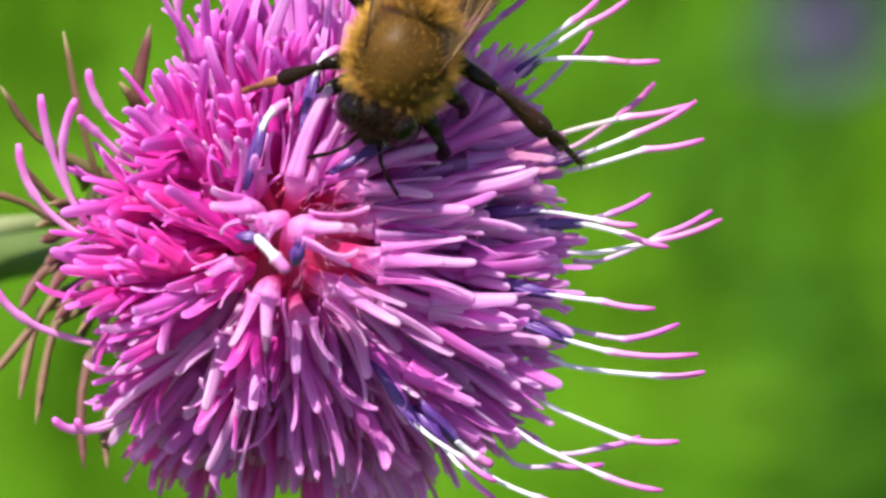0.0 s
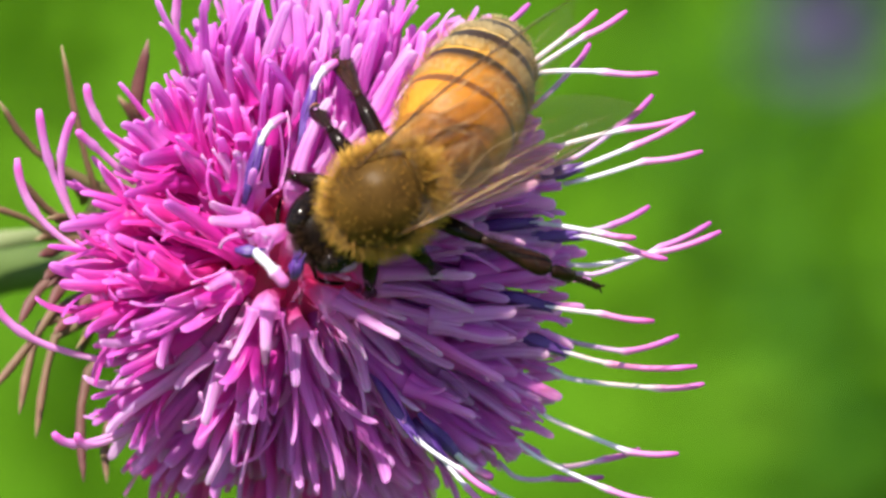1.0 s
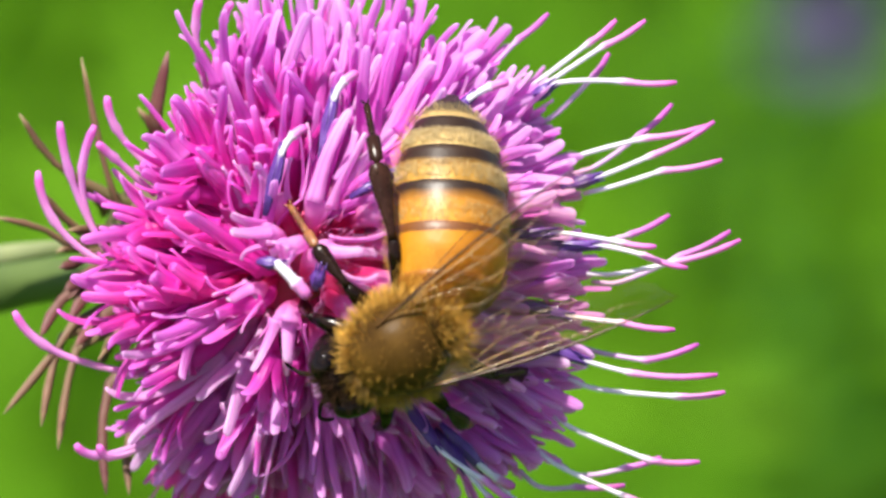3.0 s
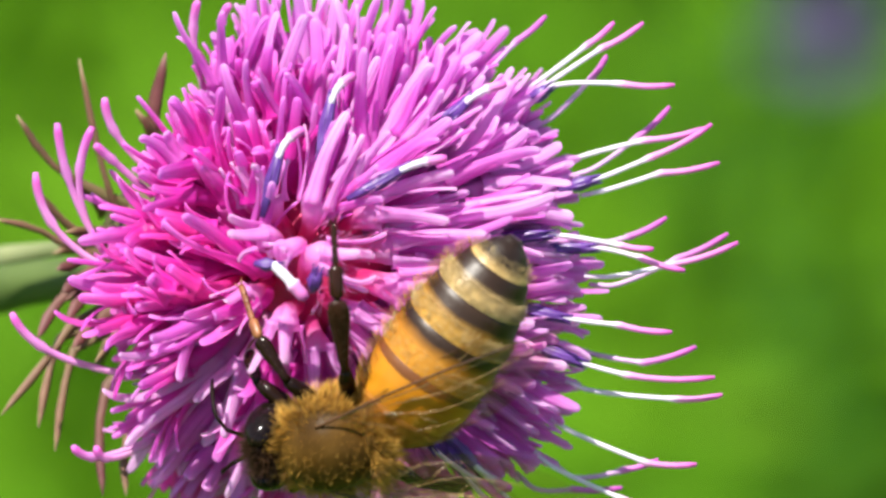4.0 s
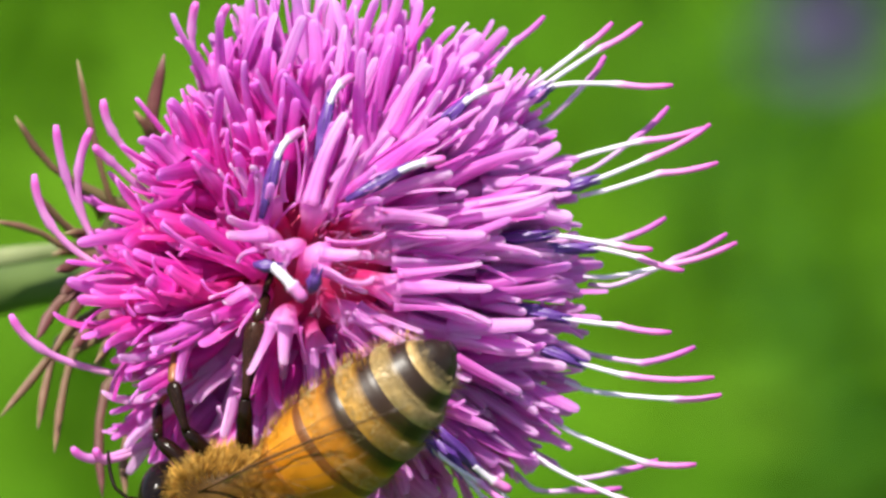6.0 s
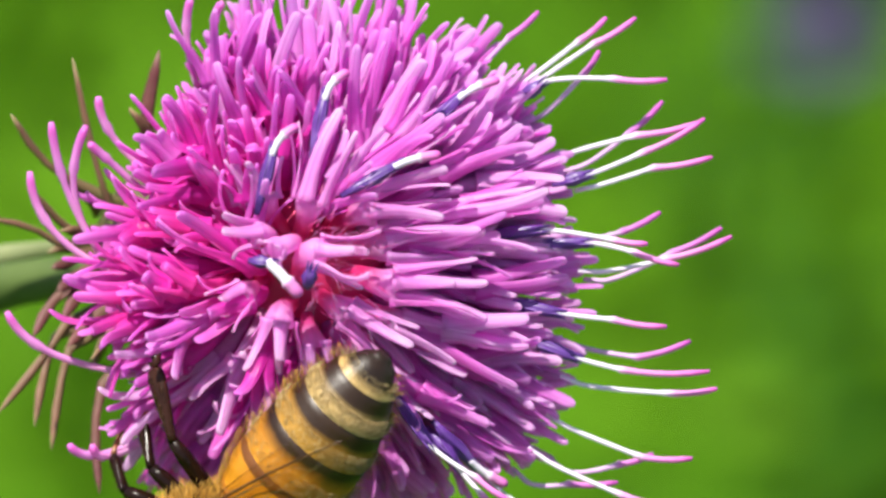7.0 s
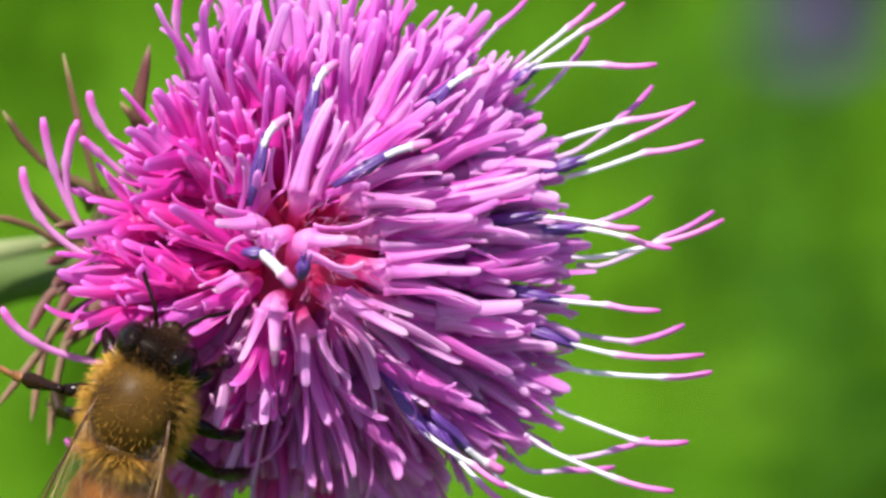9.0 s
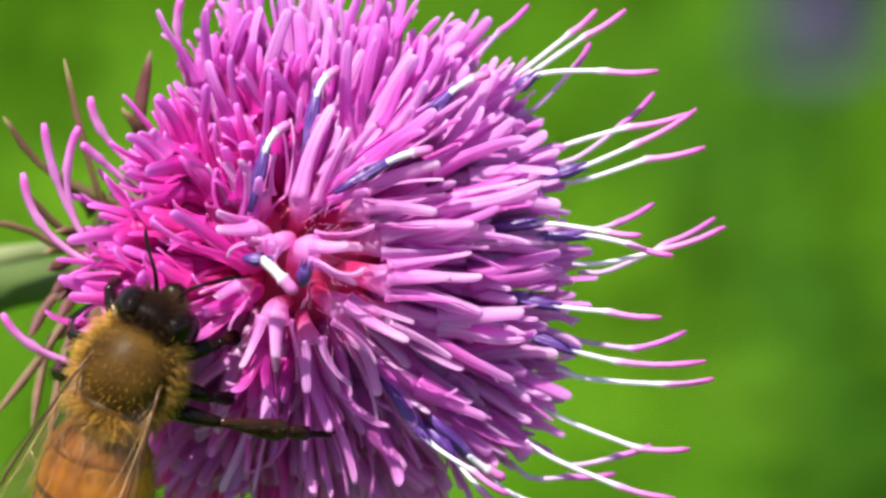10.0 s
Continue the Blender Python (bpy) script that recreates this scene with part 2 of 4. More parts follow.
# ---- mesh helpers, all in mm ----
class Shape:
    def __init__(self):
        self.v, self.f, self.a, self.w = [], [], [], []

    def add(self, verts, faces, along, across=None):
        k = len(self.v)
        self.w += across or [0.0] * len(along)
        self.v += [tuple(p) for p in verts]
        self.a += along
        self.f += [tuple(i + k for i in f) for f in faces]

    def sweep(self, path, wide, thick=None, sides=6, span=(0.0, 1.0), side=None):
        """A closed tube along a path; wide and thick are half measures per point."""
        thick = thick or wide
        path = [Vector(p) for p in path]
        n = len(path)
        verts, along, across = [], [], []
        start = 7.3 * len(self.v)
        last = Vector(side) if side else None
        for i, p in enumerate(path):
            d = (path[min(i + 1, n - 1)] - path[max(i - 1, 0)]).normalized()
            ref = last if last is not None else (Vector((0, 0, 1)) if abs(d.z) < 0.9 else Vector((1, 0, 0)))
            x = (ref - d * ref.dot(d)).normalized()
            last = x
            y = d.cross(x)
            for s in range(sides):
                a = 2 * math.pi * s / sides
                verts.append(p + x * (wide[i] * math.cos(a)) + y * (thick[i] * math.sin(a)))
            along += [span[0] + (span[1] - span[0]) * i / (n - 1)] * sides
            across += [start + math.cos(2 * math.pi * q / sides) for q in range(sides)]
        faces = [(i * sides + s, i * sides + (s + 1) % sides, (i + 1) * sides + (s + 1) % sides, (i + 1) * sides + s) for i in range(n - 1) for s in range(sides)]
        faces += [tuple(range(sides - 1, -1, -1)), tuple((n - 1) * sides + s for s in range(sides))]
        self.add(verts, faces, along, across)
        return self

    def strap(self, path, wide, thick, hollow, side, span):
        """A thin curved strip along a path: half width, thickness and how far it is hollowed, per point."""
        n = len(path)
        verts, along, across = [], [], []
        start = 7.3 * len(self.v)
        last = Vector(side)
        us = (-1.0, -0.55, 0.0, 0.55, 1.0)
        for i, p in enumerate(path):
            d = (path[min(i + 1, n - 1)] - path[max(i - 1, 0)]).normalized()
            x = (last - d * last.dot(d)).normalized()
            last = x
            y = d.cross(x)
            for flip in (1, -1):
                for u in us[::flip]:
                    t = thick[i] * (1 - 0.8 * u * u) * 0.5 * flip
                    verts.append(p + x * (wide[i] * u) + y * (t + hollow[i] * wide[i] * (1 - u * u)))
                    across.append(start + u)
            along += [span[0] + (span[1] - span[0]) * i / (n - 1)] * 10
        faces = [(i * 10 + s, i * 10 + (s + 1) % 10, (i + 1) * 10 + (s + 1) % 10, (i + 1) * 10 + s) for i in range(n - 1) for s in range(10)]
        faces += [tuple(range(9, -1, -1)), tuple((n - 1) * 10 + s for s in range(10))]
        self.add(verts, faces, along, across)

    def ball(self, centre, radii, rings=14, sides=22, turn=None, warp=None):
        verts, along = [], []
        for i in range(rings + 1):
            th = math.pi * min(max(i / rings, 0.004), 0.996)
            for s in range(sides):
                a = 2 * math.pi * s / sides
                p = Vector((math.sin(th) * math.cos(a), math.cos(th), math.sin(th) * math.sin(a)))
                if warp:
                    p = p * warp(p)
                p = Vector((p.x * radii[0], p.y * radii[1], p.z * radii[2]))
                if turn:
                    p = turn @ p
                verts.append(Vector(centre) + p)
            along += [i / rings] * sides
        faces = [(i * sides + s, (i + 1) * sides + s, (i + 1) * sides + (s + 1) % sides, i * sides + (s + 1) % sides) for i in range(rings) for s in range(sides)]
        faces += [tuple(range(sides)), tuple(rings * sides + s for s in range(sides - 1, -1, -1))]
        self.add(verts, faces, along)
        return self

    def hair(self, root, tip, r, droop=None):
        root, tip = Vector(root), Vector(tip)
        d = (tip - root).normalized()
        x = d.orthogonal().normalized()
        y = d.cross(x)
        mid = (root + tip) / 2 + (droop if droop is not None else Vector())
        ring = [(1, 0), (-0.5, 0.866), (-0.5, -0.866)]
        v = [root + (x * c + y * s) * r for c, s in ring] + [mid + (x * c + y * s) * r * 0.75 for c, s in ring] + [tip]
        f = [(0, 1, 4, 3), (1, 2, 5, 4), (2, 0, 3, 5), (3, 4, 6), (4, 5, 6), (5, 3, 6)]
        self.add(v, f, [0, 0, 0, 0.5, 0.5, 0.5, 1])

    def mesh(self, name, material, smooth=True, unit=MM):
        me = bpy.data.meshes.new(name)
        me.from_pydata([(x * unit, y * unit, z * unit) for x, y, z in self.v], [], self.f)
        me.materials.append(material)
        at = me.attributes.new("along", "FLOAT", "POINT")
        at.data.foreach_set("value", self.a)
        at = me.attributes.new("across", "FLOAT", "POINT")
        at.data.foreach_set("value", self.w)
        if smooth:
            me.polygons.foreach_set("use_smooth", [True] * len(me.polygons))
        me.update()
        return me


def part(name, shape, material, parent, label="", at=None, kind="", unit=MM):
    """One mesh object under a thing or part; at is its place in its parent's space."""
    ob = new(name, shape.mesh(name, material, True, unit))
    ob.parent = parent
    ob.matrix_basis = at if at is not None else Matrix()
    return tagged(ob, label=label, kind=kind)


def ease(a, b, s):
    return a + (b - a) * s


# ---- ground and meadow ----
def build_ground():
    v, f = [], []
    n, half = 60, 300.0
    rng = random.Random(4)
    grid = [math.copysign(abs(i / n * 2 - 1) ** 4 * half, i - n / 2) for i in range(n + 1)]
    for y in grid:
        for x in grid:
            d = math.hypot(x, y)
            v.append((x, y, (rng.random() - 0.5) * min(0.03, 0.004 + d * 0.004) if d > 0.15 else 0.0))
    f = [(j * (n + 1) + i, j * (n + 1) + i + 1, (j + 1) * (n + 1) + i + 1, (j + 1) * (n + 1) + i) for j in range(n) for i in range(n)]
    me = bpy.data.meshes.new("ground")
    me.from_pydata(v, [], f)
    me.materials.append(M_GROUND)
    tagged(new("ground", me), "mossy green meadow soil under the grass", "ground", kind="structure")


def blades(name, label, material, count, area, height, width, seed, lean=0.35):
    """Tapered bent grass blades over a stretch of ground, joined as stuff (in metres)."""
    rng = random.Random(seed)
    s = Shape()
    for _ in range(count):
        x, y = rng.gauss(sum(area[0]) / 2, (area[0][1] - area[0][0]) * 0.4), rng.uniform(*area[1]) + rng.gauss(0, (area[1][1] - area[1][0]) * 0.06)
        h, a = rng.uniform(*height), rng.uniform(0, 2 * math.pi)
        w, bend = rng.uniform(*width), rng.uniform(0.05, lean)
        d, side = Vector((math.cos(a), math.sin(a), 0)), Vector((-math.sin(a), math.cos(a), 0))
        path = [Vector((x, y, -0.01)) + Vector((0, 0, h * q)) + d * (bend * h * q * q) for q in (0, 0.4, 0.75, 1.0)]
        verts = []
        for p, k in zip(path, (0.7, 1.0, 0.7, 0.06)):
            verts += [p - side * w * k, p + d * w * 0.3 * k, p + side * w * k]
        faces = [(r * 3 + c, r * 3 + c + 1, r * 3 + c + 4, r * 3 + c + 3) for r in range(3) for c in range(2)]
        s.add(verts, faces, [q for q in (0, 0.4, 0.75, 1.0) for _ in range(3)])
    ob = new(name, s.mesh(name, material, unit=1.0))
    return tagged(ob, label, "grass", kind="stuff")


def leafy(name, label, category, x, y, height, material, seed, leaves=60, spread=0.05, size=0.03, low=0.1):
    """An upright herb: a stalk and many pointed leaves."""
    rng = random.Random(seed)
    top = new(name)
    top.location = (x, y, 0)
    tagged(top, label, category)
    s = Shape().sweep([(0, 0, -0.01), (0.004, 0.003, height * 0.5), (0.002, -0.002, height)], [0.0022, 0.0018, 0.001])
    ob = new("stalk", s.mesh("stalk", M_WEED, unit=1.0))
    ob.parent = top
    s = Shape()
    for i in range(leaves):
        z, a = rng.uniform(low, 1.0) * height, rng.uniform(0, 2 * math.pi)
        d = Vector((math.cos(a), math.sin(a), rng.uniform(0.1, 0.8))).normalized()
        side = d.cross(Vector((0, 0, 1))).normalized()
        l = size * rng.uniform(0.6, 1.3)
        p0 = Vector((0, 0, z)) + Vector((d.x, d.y, 0)) * rng.uniform(0, spread)
        up = side.cross(d)
        verts = []
        for q, w in ((0, 0.05), (0.35, 0.22), (0.7, 0.16), (1.0, 0.01)):
            c = p0 + d * l * q - Vector((0, 0, 1)) * l * 0.35 * q * q
            verts += [c - side * w * l + up * 0.05 * l, c, c + side * w * l + up * 0.05 * l]
        s.add(verts, [(r * 3 + c, r * 3 + c + 1, r * 3 + c + 4, r * 3 + c + 3) for r in range(3) for c in range(2)], [q for q in (0, 0.35, 0.7, 1.0) for _ in range(3)])
    ob = new("foliage", s.mesh("foliage", material, unit=1.0))
    ob.parent = top
    return top


def flower_spike(x, y, height, seed):
    """A far flower spike: stalk and a column of small blooms."""
    top = leafy("flower_spike", "blue-violet flower spike standing in the meadow grass", "flower", x, y, height, M_WEED, seed, 26, 0.006, 0.03, 0.45)
    rng = random.Random(seed)
    s = Shape()
    for i in range(380):
        q, a = rng.random(), rng.uniform(0, 2 * math.pi)
        r = 0.013 * (1 - 0.5 * q) * rng.uniform(0.5, 1)
        s.ball((r * math.cos(a), r * math.sin(a), height * ease(0.735, 1.0, q)), (0.0035, 0.0035, 0.005), 4, 6)
    ob = new("bloom", s.mesh("bloom", M_BLOOM, unit=1.0))
    ob.parent = top
    tagged(ob, label="dense blue-violet blooms")
    return top


build_ground()
blades("meadow_grass", "dense sunlit green meadow grass behind the flower", M_GRASS, 5000, ((-0.55, 0.55), (0.55, 2.6)), (0.08, 0.17), (0.002, 0.0045), 11, 1.1)
blades("wide_grass", "green meadow grass all round the thistle", M_GRASS, 26000, ((-3.5, 3.5), (-3, 6)), (0.06, 0.17), (0.003, 0.007), 14, 1.0)
blades("far_grass", "sunlit meadow grass stretching into the distance", M_GRASS, 16000, ((-14, 14), (-8, 20)), (0.08, 0.2), (0.006, 0.014), 12)
blades("short_grass", "short green grass round the thistle's stem", M_GRASS, 1500, ((-0.5, 0.5), (-0.45, 0.5)), (0.04, 0.10), (0.002, 0.004), 13)


def clover(count, area, height, size, seed):
    """A low sheet of small leaves at all slants, joined as stuff (in metres)."""
    rng = random.Random(seed)
    s = Shape()
    for _ in range(count):
        c = Vector((rng.gauss(sum(area[0]) / 2, (area[0][1] - area[0][0]) * 0.4), rng.uniform(*area[1]) + rng.gauss(0, 0.12), rng.uniform(*height)))
        d = Vector((rng.gauss(0, 1), rng.gauss(0, 1), rng.gauss(0, 0.45))).normalized()
        side = d.cross(Vector((rng.gauss(0, 0.4), rng.gauss(0, 0.4), 1))).normalized()
        l = rng.uniform(*size)
        verts = []
        for q, w in ((0, 0.05), (0.35, 0.3), (0.7, 0.26), (1.0, 0.03)):
            p = c + d * l * q - Vector((0, 0, 0.3 * l * q * q))
            verts += [p - side * w * l, p - Vector((0, 0, 0.05 * l)), p + side * w * l]
        s.add(verts, [(r * 3 + k, r * 3 + k + 1, r * 3 + k + 4, r * 3 + k + 3) for r in range(3) for k in range(2)], [q for q in (0, 0.35, 0.7, 1.0) for _ in range(3)])
    tagged(new("meadow_leaves", s.mesh("meadow_leaves", M_GRASS, unit=1.0)), "low sheet of sunlit green meadow leaves", "plants", kind="stuff")


clover(18000, ((-0.5, 0.5), (0.6, 2.3)), (0.02, 0.125), (0.012, 0.03), 31)
flower_spike(0.0785, 0.935, 0.288, 41)
for i, (x, y, h) in enumerate(((0.062, 1.0, 0.180), (0.086, 0.93, 0.105), (0.054, 0.97, 0.09))):
    leafy("herb", "dark leafy green herb in the meadow", "plant", x, y, h, M_WEED, 50 + i, 34, 0.011, 0.02, 0.72)


# ---- the thistle ----
CORE = Vector((-5.3, 0.2, -3.5))          # where the florets spring from
AXIS = Vector((math.sin(radians(40)), 0.03, math.cos(radians(40)))).normalized()
REACH = 11.6
FLAT = 0.66                               # the dome is lower than it is wide
HEAD_INV = HEAD.inverted()


def around(d):
    x = d.orthogonal().normalized()
    return x, d.cross(x)


STEPS = (0.0, 0.08, 0.18, 0.29, 0.41, 0.53, 0.65, 0.76, 0.86, 0.93, 0.975, 1.0)


def lobe(s, start, d, out, length, half, spread, curl, rng, twist=0.0):
    """One strap-shaped corolla lobe: it leaves the throat along d, bends out by spread, its tip by curl (degrees)."""
    side = d.cross(out).normalized()
    p, path, wide, thick, hollow = Vector(start), [], [], [], []
    wave, amp = rng.uniform(0, 6.28), rng.uniform(0.0, 0.2)
    blunt = {9: 0.96, 10: 0.75, 11: 0.35}
    last = 0.0
    for i, q in enumerate(STEPS):
        ang = radians(spread * min(1, q * 2.6) + curl * max(0, q - 0.35) ** 2 * 2.4)
        step = d * math.cos(ang) + out * math.sin(ang) + side * (twist * q + amp * math.sin(wave + q * 4))
        p = p + step * (length * (q - last))
        last = q
        path.append(p.copy())
        w = half * float(np.interp(q, (0, 0.15, 0.45, 0.8, 1), (1.1, 0.85, 0.70, 0.56, 0.54)))
        wide.append(w * blunt.get(i, 1.0))
        thick.append(ease(0.05, 0.11, q * q))
        hollow.append(ease(-0.6, -0.22, min(1, q * 1.3)))
    s.strap(path, wide, thick, hollow, side, (0.5, 1.0))


def floret(parent, base, throat, tip, material, rng, spread=10, curl=20, half=0.25, lobes=5, throat_r=0.36, tone=0.0, ragged=0.32):
    """A tubular floret: a slender tube that bends to its throat, and narrow lobes that go on from there to the tip."""
    base, throat, tip = Vector(base), Vector(throat), Vector(tip)
    d = (tip - throat).normalized()
    length = (tip - throat).length
    reach = (throat - base).length
    x, y = around(d)
    c1 = base + (throat - base) * 0.4 + Vector([rng.uniform(-0.2, 0.2) for _ in range(3)])
    c2 = throat - d * reach * 0.33
    pts, rad = [], []
    for i in range(10):
        q = i / 9
        pts.append(base * (1 - q) ** 3 + c1 * 3 * q * (1 - q) ** 2 + c2 * 3 * q * q * (1 - q) + throat * q ** 3)
        rad.append(float(np.interp(q, (0, 0.45, 0.7, 0.88, 1), (throat_r * 0.48, throat_r * 0.58, throat_r * 0.74, throat_r * 0.92, throat_r))))
    s = Shape().sweep(pts, rad, None, 10, (tone, 0.5 + tone * 0.3))
    ring = 90
    turn = rng.uniform(0, 6.28)
    for k in range(lobes):
        a = turn + 2 * math.pi * k / lobes + rng.uniform(-0.2, 0.2)
        out = x * math.cos(a) + y * math.sin(a)
        first = len(s.v)
        wild = 2.6 if rng.random() < 0.14 else 1.0
        lobe(s, throat + out * (throat_r - 0.04) - d * 0.2, d, out, length * rng.uniform(1 - ragged, 1 + ragged * 0.6), half * rng.uniform(0.85, 1.15), spread * rng.uniform(0.1, 1.6), curl * rng.uniform(-0.6, 1.3) * wild, rng, rng.uniform(-0.28, 0.28))
        mid = Vector(s.v[first + 2])
        rim = min(range(10), key=lambda i: (Vector(s.v[ring + i]) - mid).length)
        s.f += [(first + 1, first + 2, ring + rim), (first + 2, first + 3, ring + rim)]
    return part("floret", s, material, parent)


def anther_tube(parent, a, b, r=0.215):
    a, b = Vector(a), Vector(b)
    d = (b - a).normalized()
    x, y = around(d)
    s = Shape().sweep([a, ease(a, b, 0.3), ease(a, b, 0.7), ease(a, b, 0.92), b], [r * 0.35, r * 0.9, r * 1.05, r * 0.95, r * 0.6], None, 10)
    for k in range(5):
        o = x * math.cos(k * 1.2566) + y * math.sin(k * 1.2566)
        s.sweep([a + o * r * 0.3, ease(a, b, 0.6) + o * r * 0.98, b + o * r * 0.62, b + d * 0.32 + o * r * 0.75], [0.04, 0.07, 0.055, 0.018], None, 5)
    return part("anther_tube", s, M_ANTHER, parent, "dark violet anther tube")


def style(parent, path, material, r=0.09):
    """A style: a slender white thread, a thickened joint, and a pink stigma that may go on at an angle."""
    p = [Vector(q) for q in path]
    pts = []
    if len(p) == 3:
        pts = [p[0] * (1 - q) ** 2 + p[1] * 2 * q * (1 - q) + p[2] * q * q for q in (i / 13 for i in range(14))]
    else:
        start, end, joint, tip = p
        lead = end + (end - start) * 0.8
        pts = [start] + [end * (1 - q) ** 2 + lead * 2 * q * (1 - q) + joint * q * q for q in (0, 0.15, 0.3, 0.45, 0.6, 0.75, 0.9, 1.0)]
        sag = (tip - joint).cross(Vector((0, 0, 1))).normalized() * 0.04 * (tip - joint).length
        pts += [ease(joint, tip, q) + sag * math.sin(q * math.pi) for q in (0.2, 0.4, 0.6, 0.8, 1.0)]
    n = len(pts)
    rad = [r * (1.45 if i == 8 else 1.2 if i > 8 else 0.95) for i in range(n)]
    rad[-1] = r * 0.75
    return part("style", Shape().sweep(pts, rad, None, 7), material, parent, "white style with a pink stigma")


# florets with long styles: where the style leaves its anthers, its joint and its tip across the head, depth, bare length of the anthers, mauve or white
HIGH_STYLES = (
    (3.1, 1.1, 5.6, 0.8, 6.7, 0.7, -0.6, 2.6, 0), (4.6, 0.7, 6.3, 0.4, 7.8, 0.0, -1.0, 2.9, 0),
    (5.0, -0.3, 7.4, 0.2, 9.6, 1.0, -1.4, 0, 0), (5.2, -0.6, 7.6, 0.4, 9.3, 1.3, -2.4, 0, 1), (4.2, 3.8, 6.3, 4.4, 8.5, 4.9, -1.6, 0, 0),
    (4.6, 3.0, 6.5, 3.8, 8.6, 5.0, -1.2, 1.2, 0), (4.8, 2.6, 6.9, 3.3, 8.9, 3.7, -1.4, 0, 0), (4.4, 3.3, 6.1, 4.5, 7.2, 5.6, -2.4, 0, 1),
    (4.6, 0.8, 5.9, 1.1, 7.2, 1.8, -2.6, 0, 1), (2.9, 6.5, 4.3, 7.6, 5.2, 8.4, -1.6, 0, 0), (3.2, 6.4, 4.8, 7.5, 6.2, 8.4, -1.4, 0, 0),
    (3.0, 6.1, 5.5, 6.3, 7.3, 6.3, -1.2, 1.0, 0), (3.0, 5.0, 4.5, 6.5, 5.0, 7.3, -2.6, 0, 1), (0.7, 6.4, 1.9, 7.7, 2.9, 8.6, -2.4, 0, 1))
LOW_STYLES = (
    (3.7, -1.7, 5.6, -1.9, 7.4, -2.1, -0.6, 2.4, 0), (4.3, -3.2, 5.9, -3.6, 8.9, -3.6, -0.9, 2.3, 0),
    (4.6, -2.9, 6.5, -3.2, 8.3, -2.6, -2.4, 0, 1), (4.4, -4.1, 7.7, -4.4, 9.2, -4.2, -1.6, 0, 0),
    (3.9, -5.5, 6.7, -6.6, 8.4, -6.6, -1.8, 0, 0), (4.0, -7.1, 5.9, -6.9, 7.1, -6.5, -2.6, 0, 1),
    (3.3, -6.7, 6.0, -7.9, 7.9, -8.3, -2.0, 0, 0), (2.7, -7.5, 4.2, -7.6, 5.9, -7.5, -2.8, 0, 1),
    (1.9, -7.9, 3.7, -8.7, 5.0, -9.0, -2.4, 0, 0), (-0.6, -6.2, 1.0, -7.3, 2.2, -8.1, 0.2, 3.0, 0),
    (0.3, -6.9, 1.2, -7.9, 2.2, -8.7, -0.4, 1.6, 0))
# curved mauve styles and lobes past the cup
SIDE_STYLES = (
    (-11.8, -0.5, -14.3, 0.4, -14.4, 2.8), (-12.5, 0.8, -13.5, 2.3, -13.7, 4.5), (-12.8, 1.4, -13.4, 2.5, -12.5, 4.4),
    (-10.6, 3.0, -12.1, 4.0, -12.1, 5.4), (-11.0, 2.6, -11.8, 3.3, -12.4, 3.8), (-11.4, -4.0, -14.4, -3.7, -15.1, -2.0),
    (-10.8, -6.5, -12.3, -7.4, -12.9, -6.5), (-10.9, -6.7, -12.0, -7.4, -12.1, -6.5), (-9.0, 6.5, -9.4, 7.7, -9.0, 8.8),
    (-8.2, 7.1, -8.5, 8.1, -7.9, 8.7))
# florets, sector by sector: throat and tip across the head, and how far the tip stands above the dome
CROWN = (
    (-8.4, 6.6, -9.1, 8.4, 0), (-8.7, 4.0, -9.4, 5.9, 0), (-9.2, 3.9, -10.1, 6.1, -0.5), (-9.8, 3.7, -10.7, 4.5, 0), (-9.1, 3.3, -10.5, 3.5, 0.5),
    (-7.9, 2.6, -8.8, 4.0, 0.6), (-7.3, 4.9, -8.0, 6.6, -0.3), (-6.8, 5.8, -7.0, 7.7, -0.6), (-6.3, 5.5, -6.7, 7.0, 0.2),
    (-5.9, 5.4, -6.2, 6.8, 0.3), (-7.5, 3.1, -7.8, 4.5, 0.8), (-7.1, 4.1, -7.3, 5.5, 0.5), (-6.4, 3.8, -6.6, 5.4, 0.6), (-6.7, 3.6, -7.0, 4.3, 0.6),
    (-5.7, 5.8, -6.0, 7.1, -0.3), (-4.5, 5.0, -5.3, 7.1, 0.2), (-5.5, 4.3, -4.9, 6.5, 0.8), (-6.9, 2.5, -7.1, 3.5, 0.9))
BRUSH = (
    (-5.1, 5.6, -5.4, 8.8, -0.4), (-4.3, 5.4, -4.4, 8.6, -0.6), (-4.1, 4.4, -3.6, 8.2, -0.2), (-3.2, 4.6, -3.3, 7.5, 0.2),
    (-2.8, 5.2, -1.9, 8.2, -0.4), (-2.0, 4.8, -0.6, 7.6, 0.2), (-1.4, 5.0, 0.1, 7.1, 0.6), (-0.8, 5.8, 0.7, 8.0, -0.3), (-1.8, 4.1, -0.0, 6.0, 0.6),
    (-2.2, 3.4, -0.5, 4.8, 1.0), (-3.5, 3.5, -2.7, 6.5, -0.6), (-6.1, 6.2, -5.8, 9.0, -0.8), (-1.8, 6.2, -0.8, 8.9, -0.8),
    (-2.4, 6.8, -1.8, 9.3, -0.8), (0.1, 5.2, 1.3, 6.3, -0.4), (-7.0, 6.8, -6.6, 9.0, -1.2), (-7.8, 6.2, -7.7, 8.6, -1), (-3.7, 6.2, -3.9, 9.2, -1))
